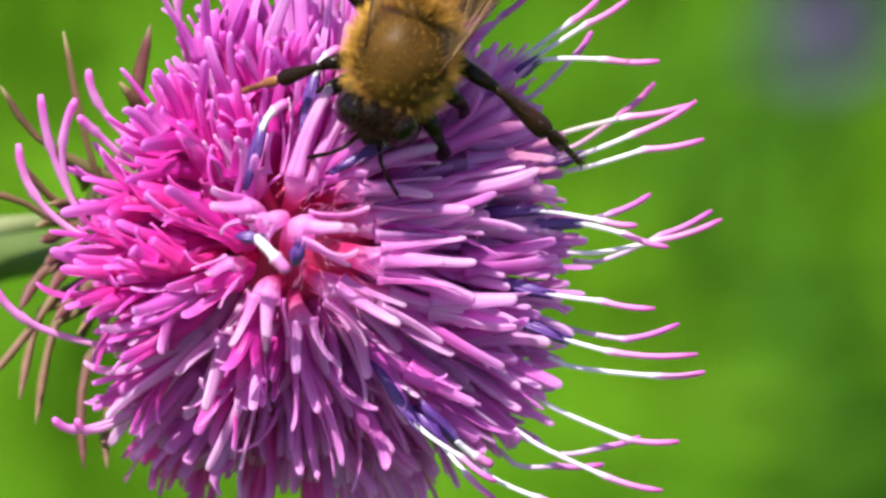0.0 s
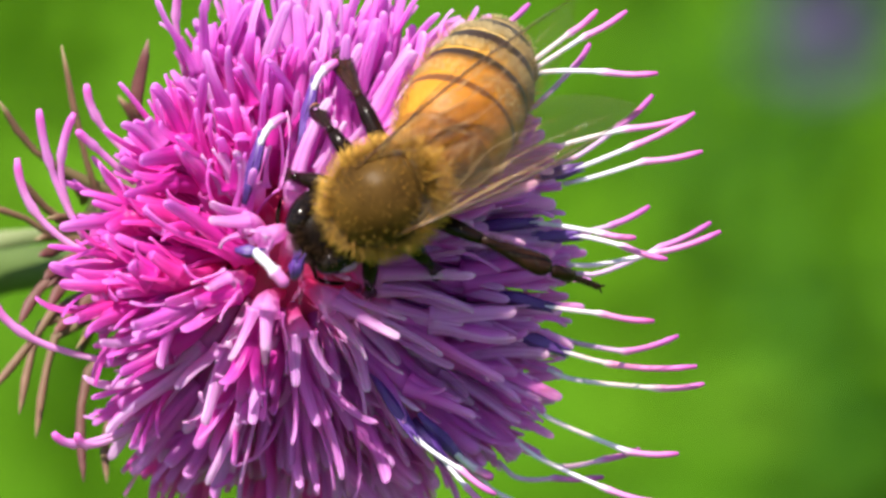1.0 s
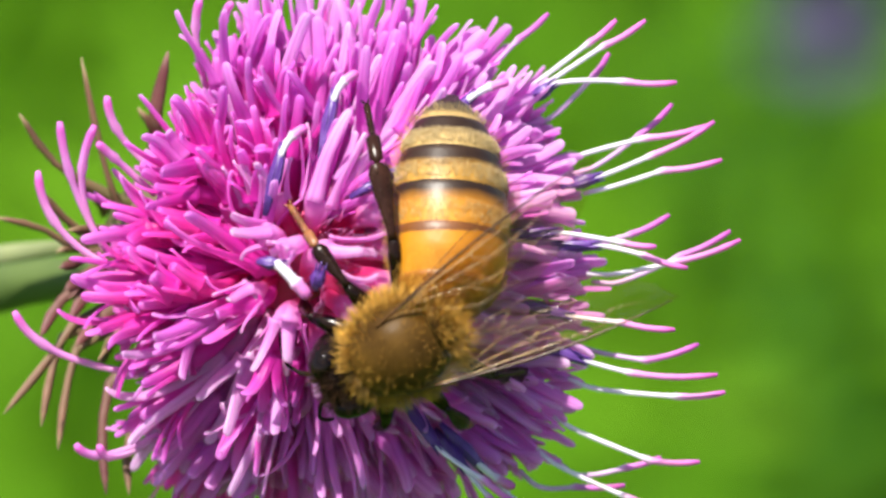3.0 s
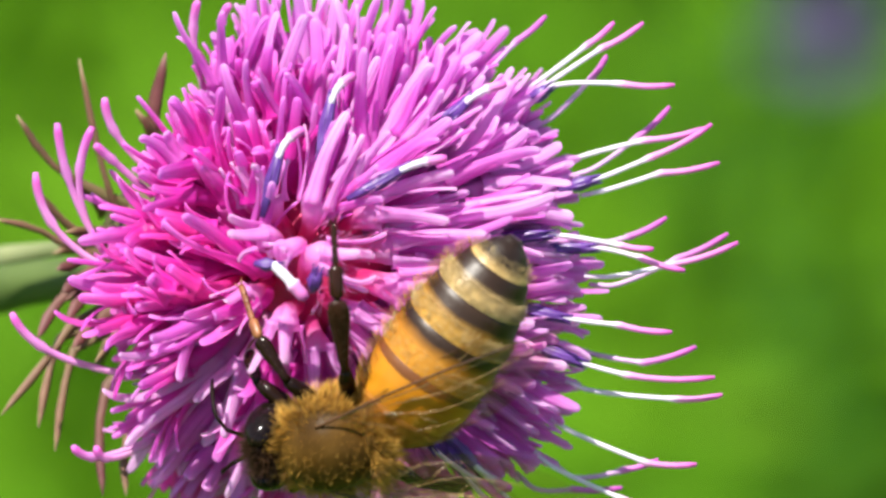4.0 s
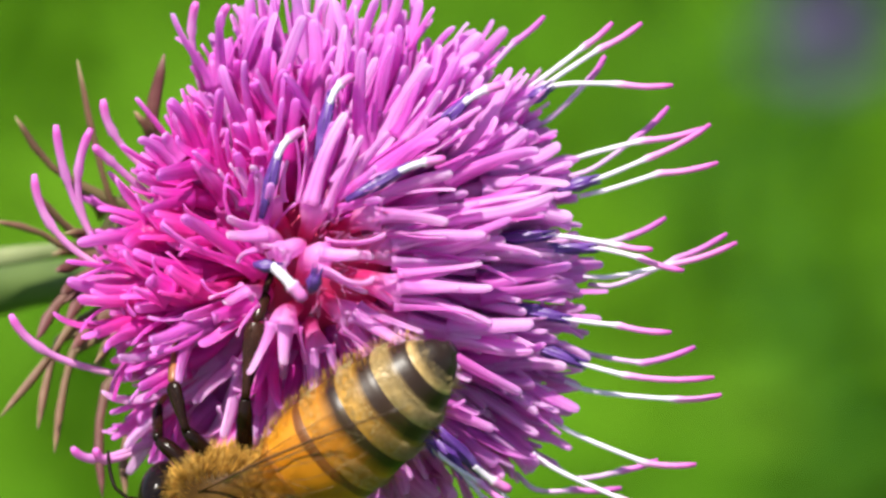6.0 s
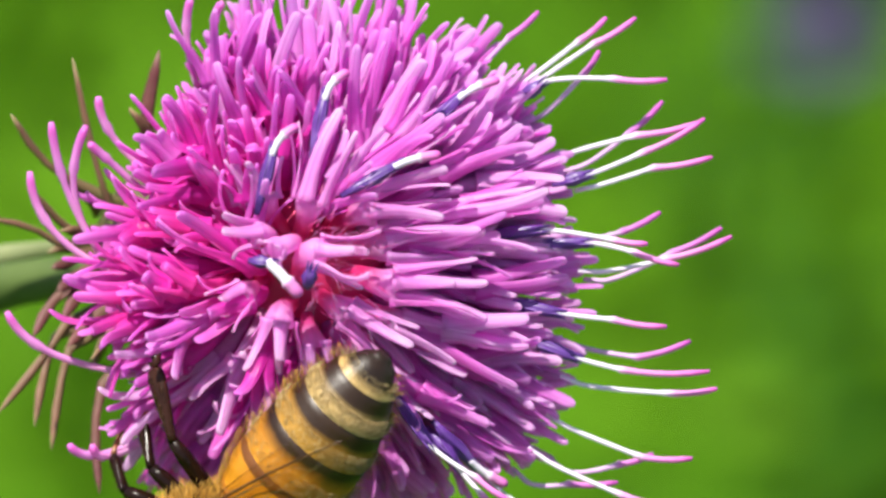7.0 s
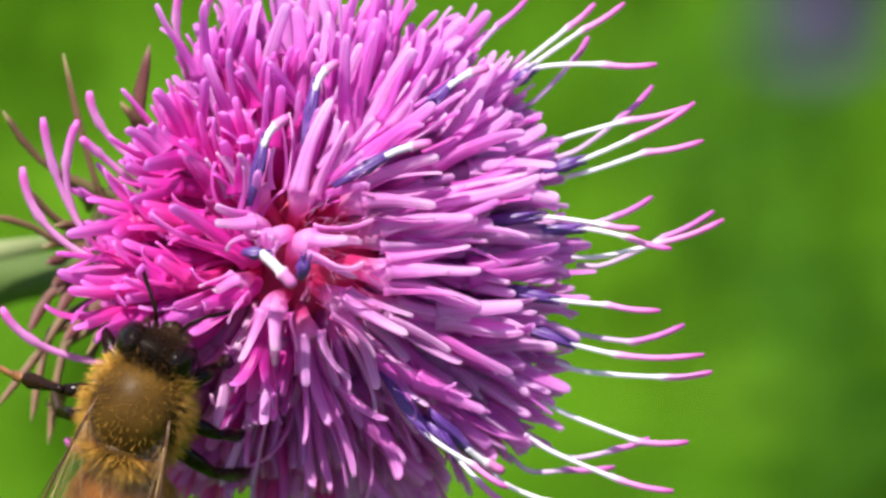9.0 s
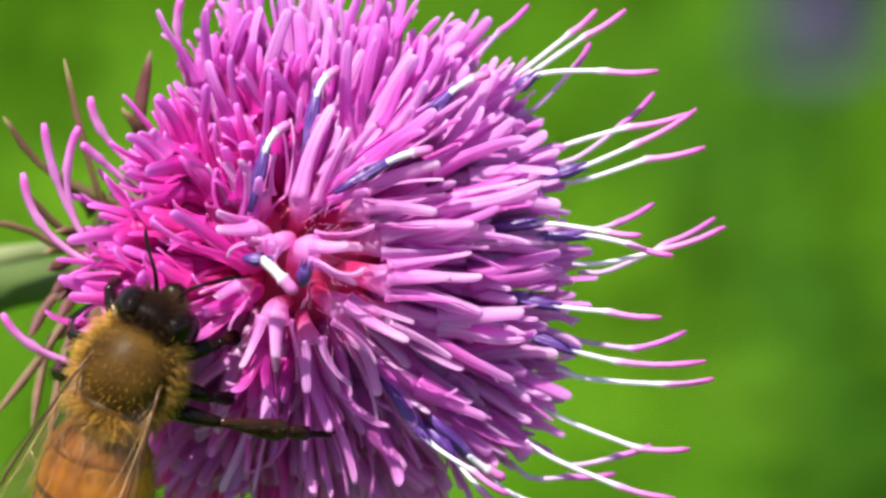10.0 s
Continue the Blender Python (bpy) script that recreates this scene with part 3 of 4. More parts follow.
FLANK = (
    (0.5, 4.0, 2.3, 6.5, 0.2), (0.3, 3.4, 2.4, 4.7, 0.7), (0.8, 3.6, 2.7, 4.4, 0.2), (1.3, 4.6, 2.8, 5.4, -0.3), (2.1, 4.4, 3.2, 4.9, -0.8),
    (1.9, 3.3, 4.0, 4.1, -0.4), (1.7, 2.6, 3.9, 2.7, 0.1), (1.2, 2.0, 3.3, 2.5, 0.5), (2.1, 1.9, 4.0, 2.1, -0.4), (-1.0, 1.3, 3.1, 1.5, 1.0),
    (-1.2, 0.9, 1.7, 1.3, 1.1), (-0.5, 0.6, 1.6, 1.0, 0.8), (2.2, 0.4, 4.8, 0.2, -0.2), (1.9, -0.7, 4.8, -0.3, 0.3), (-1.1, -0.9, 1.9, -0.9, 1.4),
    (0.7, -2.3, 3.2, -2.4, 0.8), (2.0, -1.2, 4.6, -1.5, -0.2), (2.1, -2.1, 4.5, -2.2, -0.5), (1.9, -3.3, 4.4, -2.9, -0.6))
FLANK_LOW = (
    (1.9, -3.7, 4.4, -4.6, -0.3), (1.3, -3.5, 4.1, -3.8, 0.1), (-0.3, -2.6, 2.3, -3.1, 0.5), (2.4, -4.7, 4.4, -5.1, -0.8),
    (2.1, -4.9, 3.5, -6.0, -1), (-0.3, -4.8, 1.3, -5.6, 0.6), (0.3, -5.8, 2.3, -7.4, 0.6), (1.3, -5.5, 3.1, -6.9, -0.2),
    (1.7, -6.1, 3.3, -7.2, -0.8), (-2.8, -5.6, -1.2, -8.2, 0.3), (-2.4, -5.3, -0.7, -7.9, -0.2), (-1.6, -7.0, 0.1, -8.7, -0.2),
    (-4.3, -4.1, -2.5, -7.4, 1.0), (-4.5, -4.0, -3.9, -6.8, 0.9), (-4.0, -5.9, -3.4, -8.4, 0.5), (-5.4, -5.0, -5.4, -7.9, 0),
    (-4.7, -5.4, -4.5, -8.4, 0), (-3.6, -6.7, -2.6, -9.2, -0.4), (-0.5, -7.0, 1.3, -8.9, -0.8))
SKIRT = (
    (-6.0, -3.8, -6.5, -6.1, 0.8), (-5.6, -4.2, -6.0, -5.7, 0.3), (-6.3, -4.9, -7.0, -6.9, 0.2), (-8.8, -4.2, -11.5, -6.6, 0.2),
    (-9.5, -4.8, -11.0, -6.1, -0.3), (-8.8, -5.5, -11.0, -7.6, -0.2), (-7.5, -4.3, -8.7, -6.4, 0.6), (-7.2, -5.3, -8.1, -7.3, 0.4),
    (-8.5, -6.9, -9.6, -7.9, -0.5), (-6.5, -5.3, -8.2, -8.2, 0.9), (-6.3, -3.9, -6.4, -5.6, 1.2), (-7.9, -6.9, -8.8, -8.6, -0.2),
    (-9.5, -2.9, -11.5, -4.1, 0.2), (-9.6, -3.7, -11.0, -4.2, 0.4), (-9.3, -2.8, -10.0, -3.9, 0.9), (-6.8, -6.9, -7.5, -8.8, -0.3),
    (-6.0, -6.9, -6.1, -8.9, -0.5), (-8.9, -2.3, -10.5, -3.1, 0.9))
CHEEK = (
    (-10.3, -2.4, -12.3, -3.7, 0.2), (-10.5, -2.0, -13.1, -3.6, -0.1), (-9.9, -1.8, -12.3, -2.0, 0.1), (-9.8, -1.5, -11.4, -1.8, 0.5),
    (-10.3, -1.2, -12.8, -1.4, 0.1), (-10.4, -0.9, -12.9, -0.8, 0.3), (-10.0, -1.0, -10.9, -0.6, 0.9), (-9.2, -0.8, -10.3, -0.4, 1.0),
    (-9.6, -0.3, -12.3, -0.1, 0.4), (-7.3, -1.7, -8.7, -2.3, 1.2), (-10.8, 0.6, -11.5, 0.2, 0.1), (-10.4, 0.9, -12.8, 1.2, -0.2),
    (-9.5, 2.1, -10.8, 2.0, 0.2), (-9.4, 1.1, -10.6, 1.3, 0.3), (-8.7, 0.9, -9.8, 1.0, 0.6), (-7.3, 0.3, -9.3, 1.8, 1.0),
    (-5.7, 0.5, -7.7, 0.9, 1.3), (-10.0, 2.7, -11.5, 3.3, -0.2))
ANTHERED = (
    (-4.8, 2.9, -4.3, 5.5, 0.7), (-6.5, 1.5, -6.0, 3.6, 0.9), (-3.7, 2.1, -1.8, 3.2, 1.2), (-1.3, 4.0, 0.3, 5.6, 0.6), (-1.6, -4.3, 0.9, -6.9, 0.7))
# stout florets round the middle: foot, throat and tip across the head, height over the dome, spread, curl, number of lobes, girth
CENTRE = (
    (-5.18, 0.69, -4.68, 2.02, -3.79, 4.78, 0.9, 16, 22, 5, 0.56), (-5.63, 0.88, -6.32, 2.11, -6.7, 3.92, 0.8, 18, 22, 4, 0.5),
    (-4.17, 0.88, -2.55, 1.69, 0.3, 1.83, 1.2, 7, 20, 4, 0.6), (-5.98, 0.3, -6.55, 0.82, -7.88, 0.93, 1.5, 20, 60, 3, 0.42),
    (-5.31, -0.65, -4.26, 0.17, -2.46, -0.08, 1.8, 22, -80, 5, 0.55), (-5.31, -1.5, -5.75, -2.27, -6.01, -4.17, 1.2, 22, 40, 5, 0.55),
    (-4.36, -1.22, -3.31, -1.88, -1.31, -3.22, 1.3, 20, 30, 5, 0.55), (-3.69, -0.46, -1.79, -0.84, 1.26, -0.97, 1.0, 8, 22, 5, 0.6),
    (-4.26, 1.07, -2.74, 2.34, 0.3, 3.16, 0.9, 8, 24, 4, 0.55), (-4.07, 0.21, -1.98, 0.49, 0.88, 0.63, 0.5, 8, 20, 5, 0.6),
    (-6.26, -0.74, -7.02, -1.31, -7.98, -1.98, 0.9, 16, 40, 4, 0.45), (-4.83, 1.26, -3.79, 2.68, -2.55, 4.97, 0.3, 9, 20, 4, 0.5),
    (-5.98, 1.35, -6.93, 2.11, -7.4, 3.54, 0.3, 12, 20, 4, 0.45), (-4.83, -1.98, -4.55, -3.03, -4.26, -4.74, 0.4, 14, 30, 4, 0.5),
    (-3.5, -1.5, -1.6, -2.17, 0.88, -3.22, 0.4, 10, 24, 4, 0.5))
# bracts seen past the florets: root, tip and breadth; the last four are added
BRACTS = (
    (-11.8, 1.4, -13.2, 6.8, 0.9), (-10.6, 2.8, -10.2, 7.1, 1.6), (-13.3, 2.6, -15.3, 4.8, 0.9), (-13.7, 0.4, -16.0, 1.2, 0.8),
    (-13.3, -1.2, -14.4, -2.9, 1.3), (-13.3, -2.4, -15.6, -5.6, 1.0), (-13.7, -2.9, -14.3, -6.0, 1.0), (-13.2, -3.3, -13.7, -6.8, 1.0),
    (-12.0, -4.5, -12.0, -8.3, 1.2), (-11.0, -5.6, -11.2, -8.3, 1.0), (-13.2, 0.8, -14.7, 2.3, 1.0), (-6.8, 7.5, -7.4, 8.5, 1.2),
    # last four: dark bracts added in place of the shade on the cup
    (-10.7, 3.6, -11.2, 5.1, 0.9), (-12.5, -0.5, -13.6, -1.3, 1.5), (-12.3, -1.1, -13.4, -2.3, 1.4), (-12.1, -2.0, -13.2, -3.2, 1.4), (-12.8, 0.0, -13.8, -0.5, 1.3))


def spot(bearing, reach, z=None, radius=REACH):
    a = radians(bearing)
    if z is None:
        z = math.sqrt(max(0.4, radius * radius - reach * reach))
    return CORE + Vector((math.cos(a) * reach, math.sin(a) * reach, z * FLAT))


def seat(tip):
    """Where on the receptacle a floret with that tip stands."""
    d = tip - CORE
    flat = Vector((d.x, d.y, 0))
    return CORE + flat.normalized() * min(1.3, flat.length * 0.3) + Vector((0, 0, 1.4 if d.z > 1.0 else 0.2))


def build_thistle():
    rng = random.Random(21)
    stem_path = [(-9.8, 0.1, -9.0), (-12.5, -0.7, -12.0), (-16.5, -1.35, -15.0), (-22, -4, -20), (-34, -25, -30)]
    foot = Vector((-0.075, 0.05, 0.0))
    top = new("thistle")
    top.location = foot
    tagged(top, "purple-pink thistle in full bloom on a green stem", "flower")
    local = Matrix.Translation(-foot) @ HEAD
    put = lambda name, shape, material, label="": part(name, shape, material, top, label, local)
    # stem, from the head down to the soil
    world_pts = [HEAD @ (Vector(p) * MM) for p in stem_path]
    end = world_pts[-1]
    world_pts += [ease(end, foot, 0.3) + Vector((-0.012, 0.0, 0.0)), ease(end, foot, 0.65) + Vector((-0.008, 0, 0)), foot - Vector((0, 0, 0.01))]
    pts = [HEAD_INV @ p * 1000 for p in world_pts]
    fine = []
    for i in range(len(pts) - 1):
        a, b, c, e = pts[max(i - 1, 0)], pts[i], pts[i + 1], pts[min(i + 2, len(pts) - 1)]
        for k in range(6):
            q = k / 6
            fine.append(0.5 * (2 * b + (c - a) * q + (2 * a - 5 * b + 4 * c - e) * q * q + (3 * b - a - 3 * c + e) * q ** 3))
    fine.append(pts[-1])
    s = Shape().sweep(fine, [0.55 + 0.55 * min(1, i / 20) for i in range(len(fine))], None, 12)
    put("stem", s, M_STEM, "ribbed pale green stem")
    # a narrow leaf under the head
    path = [Vector((-12.6, 0.45, -10.5)) + Vector((-q * 9, -q * 1.3, -q * 4)) for q in (0, 0.15, 0.35, 0.6, 0.8, 1.0)]
    put("leaf", Shape().sweep(path, [0.10, 0.26, 0.34, 0.36, 0.26, 0.05], [0.06, 0.12, 0.13, 0.11, 0.08, 0.04], 8, side=(0.2, 1, 0.1)), M_LEAF, "narrow pale green leaf")
    # the cup and its bracts
    ax, ay = around(AXIS)
    turn = Matrix((ax, AXIS, ay)).transposed()
    put("cup", Shape().ball(CORE - AXIS * 5.0, (3.8, 4.6, 3.8), 14, 20, turn), M_CUP, "green rounded cup under the florets")
    # receptacle, enlarged and rosy so that the gaps look lit from within
    put("receptacle", Shape().ball(CORE + Vector((0.2, 0.2, 0.2)), (3.1, 4.0, 3.1), 16, 26, turn, lambda p: 1 + 0.05 * noise.noise(p * 9)), M_BASE, "packed base of the florets, rosy with the painted glow of the gaps")
    for k in range(26):
        lvl = (k + 0.5) / 26
        a = k * 2.39996 + rng.uniform(-0.15, 0.15)
        out = ax * math.cos(a) + ay * math.sin(a)
        h = ease(-8.8, -3.4, lvl)
        rad = 4.2 * math.sqrt(max(0.05, 1 - ((h + 5.0) / 4.9) ** 2))
        p0 = CORE + AXIS * h + out * (rad - 0.25)
        l = rng.uniform(2.2, 3.6)
        up = ease(0.1, 0.5, lvl) + rng.uniform(-0.25, 0.2)
        path = [p0 + out * (l * q * 0.8) + AXIS * (l * up * q * (1.2 - 0.55 * q)) + Vector((0, -0.4, 0)) * q * q for q in (0, 0.15, 0.35, 0.55, 0.78, 1.0)]
        put("bract", Shape().sweep(path, [0.45, 0.32, 0.22, 0.2, 0.15, 0.03], [0.18, 0.16, 0.14, 0.13, 0.1, 0.025], 7, side=tuple(AXIS.cross(out))), M_BRACT_DARK if k % 3 == 0 else M_BRACT)
    for k, (x0, y0, x1, y1, w) in enumerate(BRACTS):
        p0, p1 = Vector((x0, y0, -5.2)), Vector((x1, y1, -4.2))
        heart = CORE - AXIS * ease(5.5, 3.5, min(1.0, abs(y0) / 5))
        root = heart + (p0 - heart) * 0.45
        side = (p1 - p0).cross(Vector((0, 0, 1))).normalized()
        bow = side * rng.uniform(-0.25, 0.25)
        path = [root, ease(root, p0, 0.6), p0, ease(p0, p1, 0.3) + bow, ease(p0, p1, 0.62) + bow * 0.9, ease(p0, p1, 0.85) + bow * 0.3, p1]
        put("bract", Shape().sweep(path, [0.3 * w, 0.26 * w, 0.17 * w, 0.13 * w, 0.16 * w, 0.11 * w, 0.025], [0.14, 0.13, 0.12, 0.1, 0.1, 0.07, 0.02], 8, side=tuple(side)), M_BRACT_DARK if w > 1.1 else M_BRACT)
    def dome(x, y, over):
        r = math.hypot(x - CORE.x, y - CORE.y)
        return Vector((x, y, ease(2.3, -1.7, r / 11.5) - 0.046 * min(0.0, y + 2.0) ** 2 + over))

    def grow(tip, material, length=3.2, throat=None, **how):
        """A floret by its tip; throat: where its tube ends across the head."""
        w = tip - CORE
        foot_at = seat(tip)
        if throat is None:
            mouth = tip + (foot_at - tip).normalized() * length
        else:
            throat = (ease(tip.x, throat[0], 1.3), ease(tip.y, throat[1], 1.3))
            flat = math.hypot(tip.x - throat[0], tip.y - throat[1])
            mouth = Vector((throat[0], throat[1], tip.z + flat * ease(-0.6, 0.05, min(1.0, math.hypot(w.x, w.y) / 9.0))))
        ob = floret(top, foot_at, mouth, tip, material, rng, **how)
        ob.matrix_basis = local
        return ob

    # long white styles
    for x0, y0, x1, y1, x2, y2, z, bare, mauve in HIGH_STYLES + LOW_STYLES:
        end, joint, tip = Vector((x0, y0, z)), Vector((x1, y1, z + 0.4)), Vector((x2, y2, z + 0.6))
        d = (end - seat(end)).normalized()
        ob = grow(end - d * (0.5 if not bare else 1.0), M_OPEN if mauve else M_PALE, 3.4, spread=7, curl=18, half=0.3, tone=0.4)
        if bare:
            anther_tube(ob, end - d * bare, end)
        style(ob, (end - d * 0.6, end, joint, tip), M_STYLE_PURPLE if mauve else M_STYLE)
    for x0, y0, x1, y1, x2, y2 in SIDE_STYLES:
        start, bend, tip = Vector((x0, y0, -1.8)), Vector((x1, y1, -1.6)), Vector((x2, y2, -1.2))
        ob = grow(start, M_YOUNG, 3.0, spread=10, curl=25)
        style(ob, (start - (bend - start).normalized() * 0.8, bend, tip), M_STYLE_MAUVE, 0.13)
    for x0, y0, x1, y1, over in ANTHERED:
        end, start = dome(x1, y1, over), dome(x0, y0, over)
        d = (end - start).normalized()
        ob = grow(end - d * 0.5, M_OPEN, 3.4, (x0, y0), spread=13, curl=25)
        anther_tube(ob, end - d * 2.3, end + Vector((0, 0, 0.3)), 0.2)
        style(ob, (end - d * 0.2 + Vector((0, 0, 0.35)), end + d * 0.6 + Vector((0, 0, 0.4)), end + d * 1.0 + Vector((0.6, -0.1, 0.5))), M_STYLE, 0.14)
    # a bristly pale floret at the very middle, its anther bent aside
    hub = dome(-6.4, 0.0, 1.9)
    ob = grow(hub, M_STAR, 1.6, (-6.0, 0.2), spread=40, curl=130, lobes=7, half=0.2)
    anther_tube(ob, hub + Vector((-0.3, -0.1, 0.35)), hub + Vector((0.4, -0.15, 0.45)), 0.19)
    style(ob, (hub + Vector((0.35, -0.13, 0.45)), hub + Vector((0.9, -0.6, 0.75)), hub + Vector((1.45, -1.25, 0.6))), M_STYLE, 0.19)
    anther_tube(ob, hub + Vector((1.65, -1.0, 0.2)), hub + Vector((1.8, -0.4, 0.5)), 0.24)
    for x, y, x0, y0, x1, y1, over, fan, bend, count, girth in CENTRE:
        ob = floret(top, dome(x, y, -1.9), dome(x0, y0, over - 0.8), dome(x1, y1, over), M_STAR if over > 0.6 else M_PALE, rng, fan, bend, 0.3, count, girth)
        ob.matrix_basis = local
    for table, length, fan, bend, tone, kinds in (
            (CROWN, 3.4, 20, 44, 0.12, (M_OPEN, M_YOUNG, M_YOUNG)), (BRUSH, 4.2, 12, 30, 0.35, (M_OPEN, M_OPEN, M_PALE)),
            # FLANK_LOW has no pale petals: its shade is put into the colour
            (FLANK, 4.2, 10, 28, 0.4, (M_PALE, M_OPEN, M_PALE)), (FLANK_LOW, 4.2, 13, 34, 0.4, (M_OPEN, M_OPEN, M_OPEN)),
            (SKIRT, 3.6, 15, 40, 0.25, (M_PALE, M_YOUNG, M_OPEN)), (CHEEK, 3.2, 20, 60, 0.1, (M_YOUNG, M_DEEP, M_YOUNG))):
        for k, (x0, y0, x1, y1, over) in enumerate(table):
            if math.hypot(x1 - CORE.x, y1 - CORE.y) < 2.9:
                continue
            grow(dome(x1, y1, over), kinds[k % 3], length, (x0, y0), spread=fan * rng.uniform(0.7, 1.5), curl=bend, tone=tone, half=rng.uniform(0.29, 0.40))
    s = Shape()
    for _ in range(90):
        b, r = rng.uniform(-70, 60), rng.uniform(1.0, 3.6)
        p = spot(b, r, None, 9.2)
        d = (p - CORE).normalized() + Vector([rng.uniform(-0.35, 0.35) for _ in range(3)])
        s.hair(p, p + d.normalized() * rng.uniform(1.0, 2.2), 0.016)
    ob = put("pappus", s, M_PALE, "fine straw bristles between the florets")
    tagged(ob, kind="stuff")
    # the rest: florets packed under the open ones, and those that hang over the cup
    total = 220
    for k in range(total):
        q = (k + 0.5) / total
        b = (k * 137.508 + rng.uniform(-8, 8)) % 360
        left = 0.5 - 0.5 * math.cos(radians(b))
        edge = float(np.interp(b, (0, 60, 100, 135, 160, 185, 215, 250, 290, 330, 360), (10.0, 10.2, 9.6, 6.6, 6.0, 6.9, 7.4, 11.2, 11.6, 10.2, 10.0)))
        reach = edge * ease(0.42, 1.0, math.sqrt(q)) * rng.uniform(0.94, 1.04)
        x, y = CORE.x + reach * math.cos(radians(b)), CORE.y + reach * math.sin(radians(b))
        tip = dome(x, y, -rng.uniform(0.4, 2.2) - 0.8 * left)
        back = 1 - rng.uniform(1.8, 2.8) / reach
        # left-hand fill takes M_DEEP, whose colour has transmitted light put in
        young = left > rng.uniform(0.35, 0.8)
        grow(tip, M_DEEP if young else M_OPEN if rng.random() < 0.6 else M_PALE, 3.0, (ease(CORE.x, x, back), ease(CORE.y, y, back)), spread=rng.uniform(2, 8), curl=14, half=rng.uniform(0.28, 0.36), ragged=0.2, tone=ease(0.3, 0.05, left))


build_thistle()


# ---- the bee, in its own space: +y ahead, +z its back, in mm ----
def fur(shape, rng, count, centre, radii, length, r, keep, flow=(0, -0.5, 0)):
    """Hairs standing on an ellipsoid where keep(unit normal) holds."""
    k = 0
    while k < count:
        n = Vector([rng.gauss(0, 1) for _ in range(3)]).normalized()
        if not keep(n):
            continue
        k += 1
        p = Vector((n.x * radii[0], n.y * radii[1], n.z * radii[2])) + Vector(centre)
        l = length * rng.uniform(0.4, 1.4)
        d = (n + Vector(flow) * rng.uniform(0.3, 1.2) + Vector([rng.uniform(-0.22, 0.22) for _ in range(3)]) + noise.noise_vector(p * 1.7) * 0.45 + noise.noise_vector(p * 4.5) * 0.35).normalized()
        shape.hair(p - n * 0.05, p + d * l, r, n * l * 0.12)


def leg_shape(kind, sign):
    """Femur, tibia and foot of a leg that leaves the body along its own x (sign: to which side)."""
    L = {"fore": (1.4, 1.4, 1.4, 0.26), "middle": (1.6, 1.6, 1.7, 0.27), "hind": (2.2, 2.5, 2.3, 0.35)}[kind]
    k = Vector((L[0] * 0.9 * sign, 0, 0.75 if kind != "hind" else 0.9))
    a = k + Vector((L[1] * 0.93 * sign, -0.1, -0.55))
    e = a + Vector((L[2] * 0.75 * sign, -0.25, -1.3))
    fem = Shape().sweep([(0, 0, 0), k * 0.3, k * 0.7, k], [0.18, 0.28, 0.26, 0.18], None, 9)
    w = L[3]
    tib = Shape().sweep([k, ease(k, a, 0.12), ease(k, a, 0.35), ease(k, a, 0.65), ease(k, a, 0.86), ease(k, a, 0.96), a], [0.15, w * 0.42, w * 0.62, w * 0.9, w, w * 0.8, w * 0.45], [0.15, 0.18, 0.18, 0.16, 0.15, 0.13, 0.1], 10, side=(0, 1, 0))
    foot = Shape()
    last = a
    for i in range(5):
        nxt = ease(a, e, ((0.5, 0.62, 0.73, 0.85, 1.0) if kind == "hind" else (0.38, 0.54, 0.68, 0.82, 1.0))[i]) + Vector((0, 0, -0.05 * i))
        rr = (0.23 if kind == "hind" else 0.17) if i == 0 else 0.11
        foot.sweep([last, ease(last, nxt, 0.15), ease(last, nxt, 0.85), nxt], [0.07, rr, rr * 1.05, 0.08], [0.07, rr * 0.6, rr * 0.6, 0.07], 7, side=(0, 1, 0))
        last = nxt
    for q in (-1, 1):
        foot.sweep([last, last + Vector((0.12 * sign, 0.1 * q, -0.05)), last + Vector((0.18 * sign, 0.14 * q, -0.2))], [0.04, 0.035, 0.01], None, 5)
    return fem, tib, foot, k, a


def bristles(rng, a, b, w, count, length):
    s = Shape()
    d = (b - a).normalized()
    x, y = around(d)
    for _ in range(count):
        q, ang = rng.random(), rng.uniform(0, 6.283)
        n = x * math.cos(ang) + y * math.sin(ang)
        p = ease(a, b, q) + n * w * 0.6
        s.hair(p, p + (n + d * 0.9).normalized() * length * rng.uniform(0.5, 1.2), 0.012)
    return s


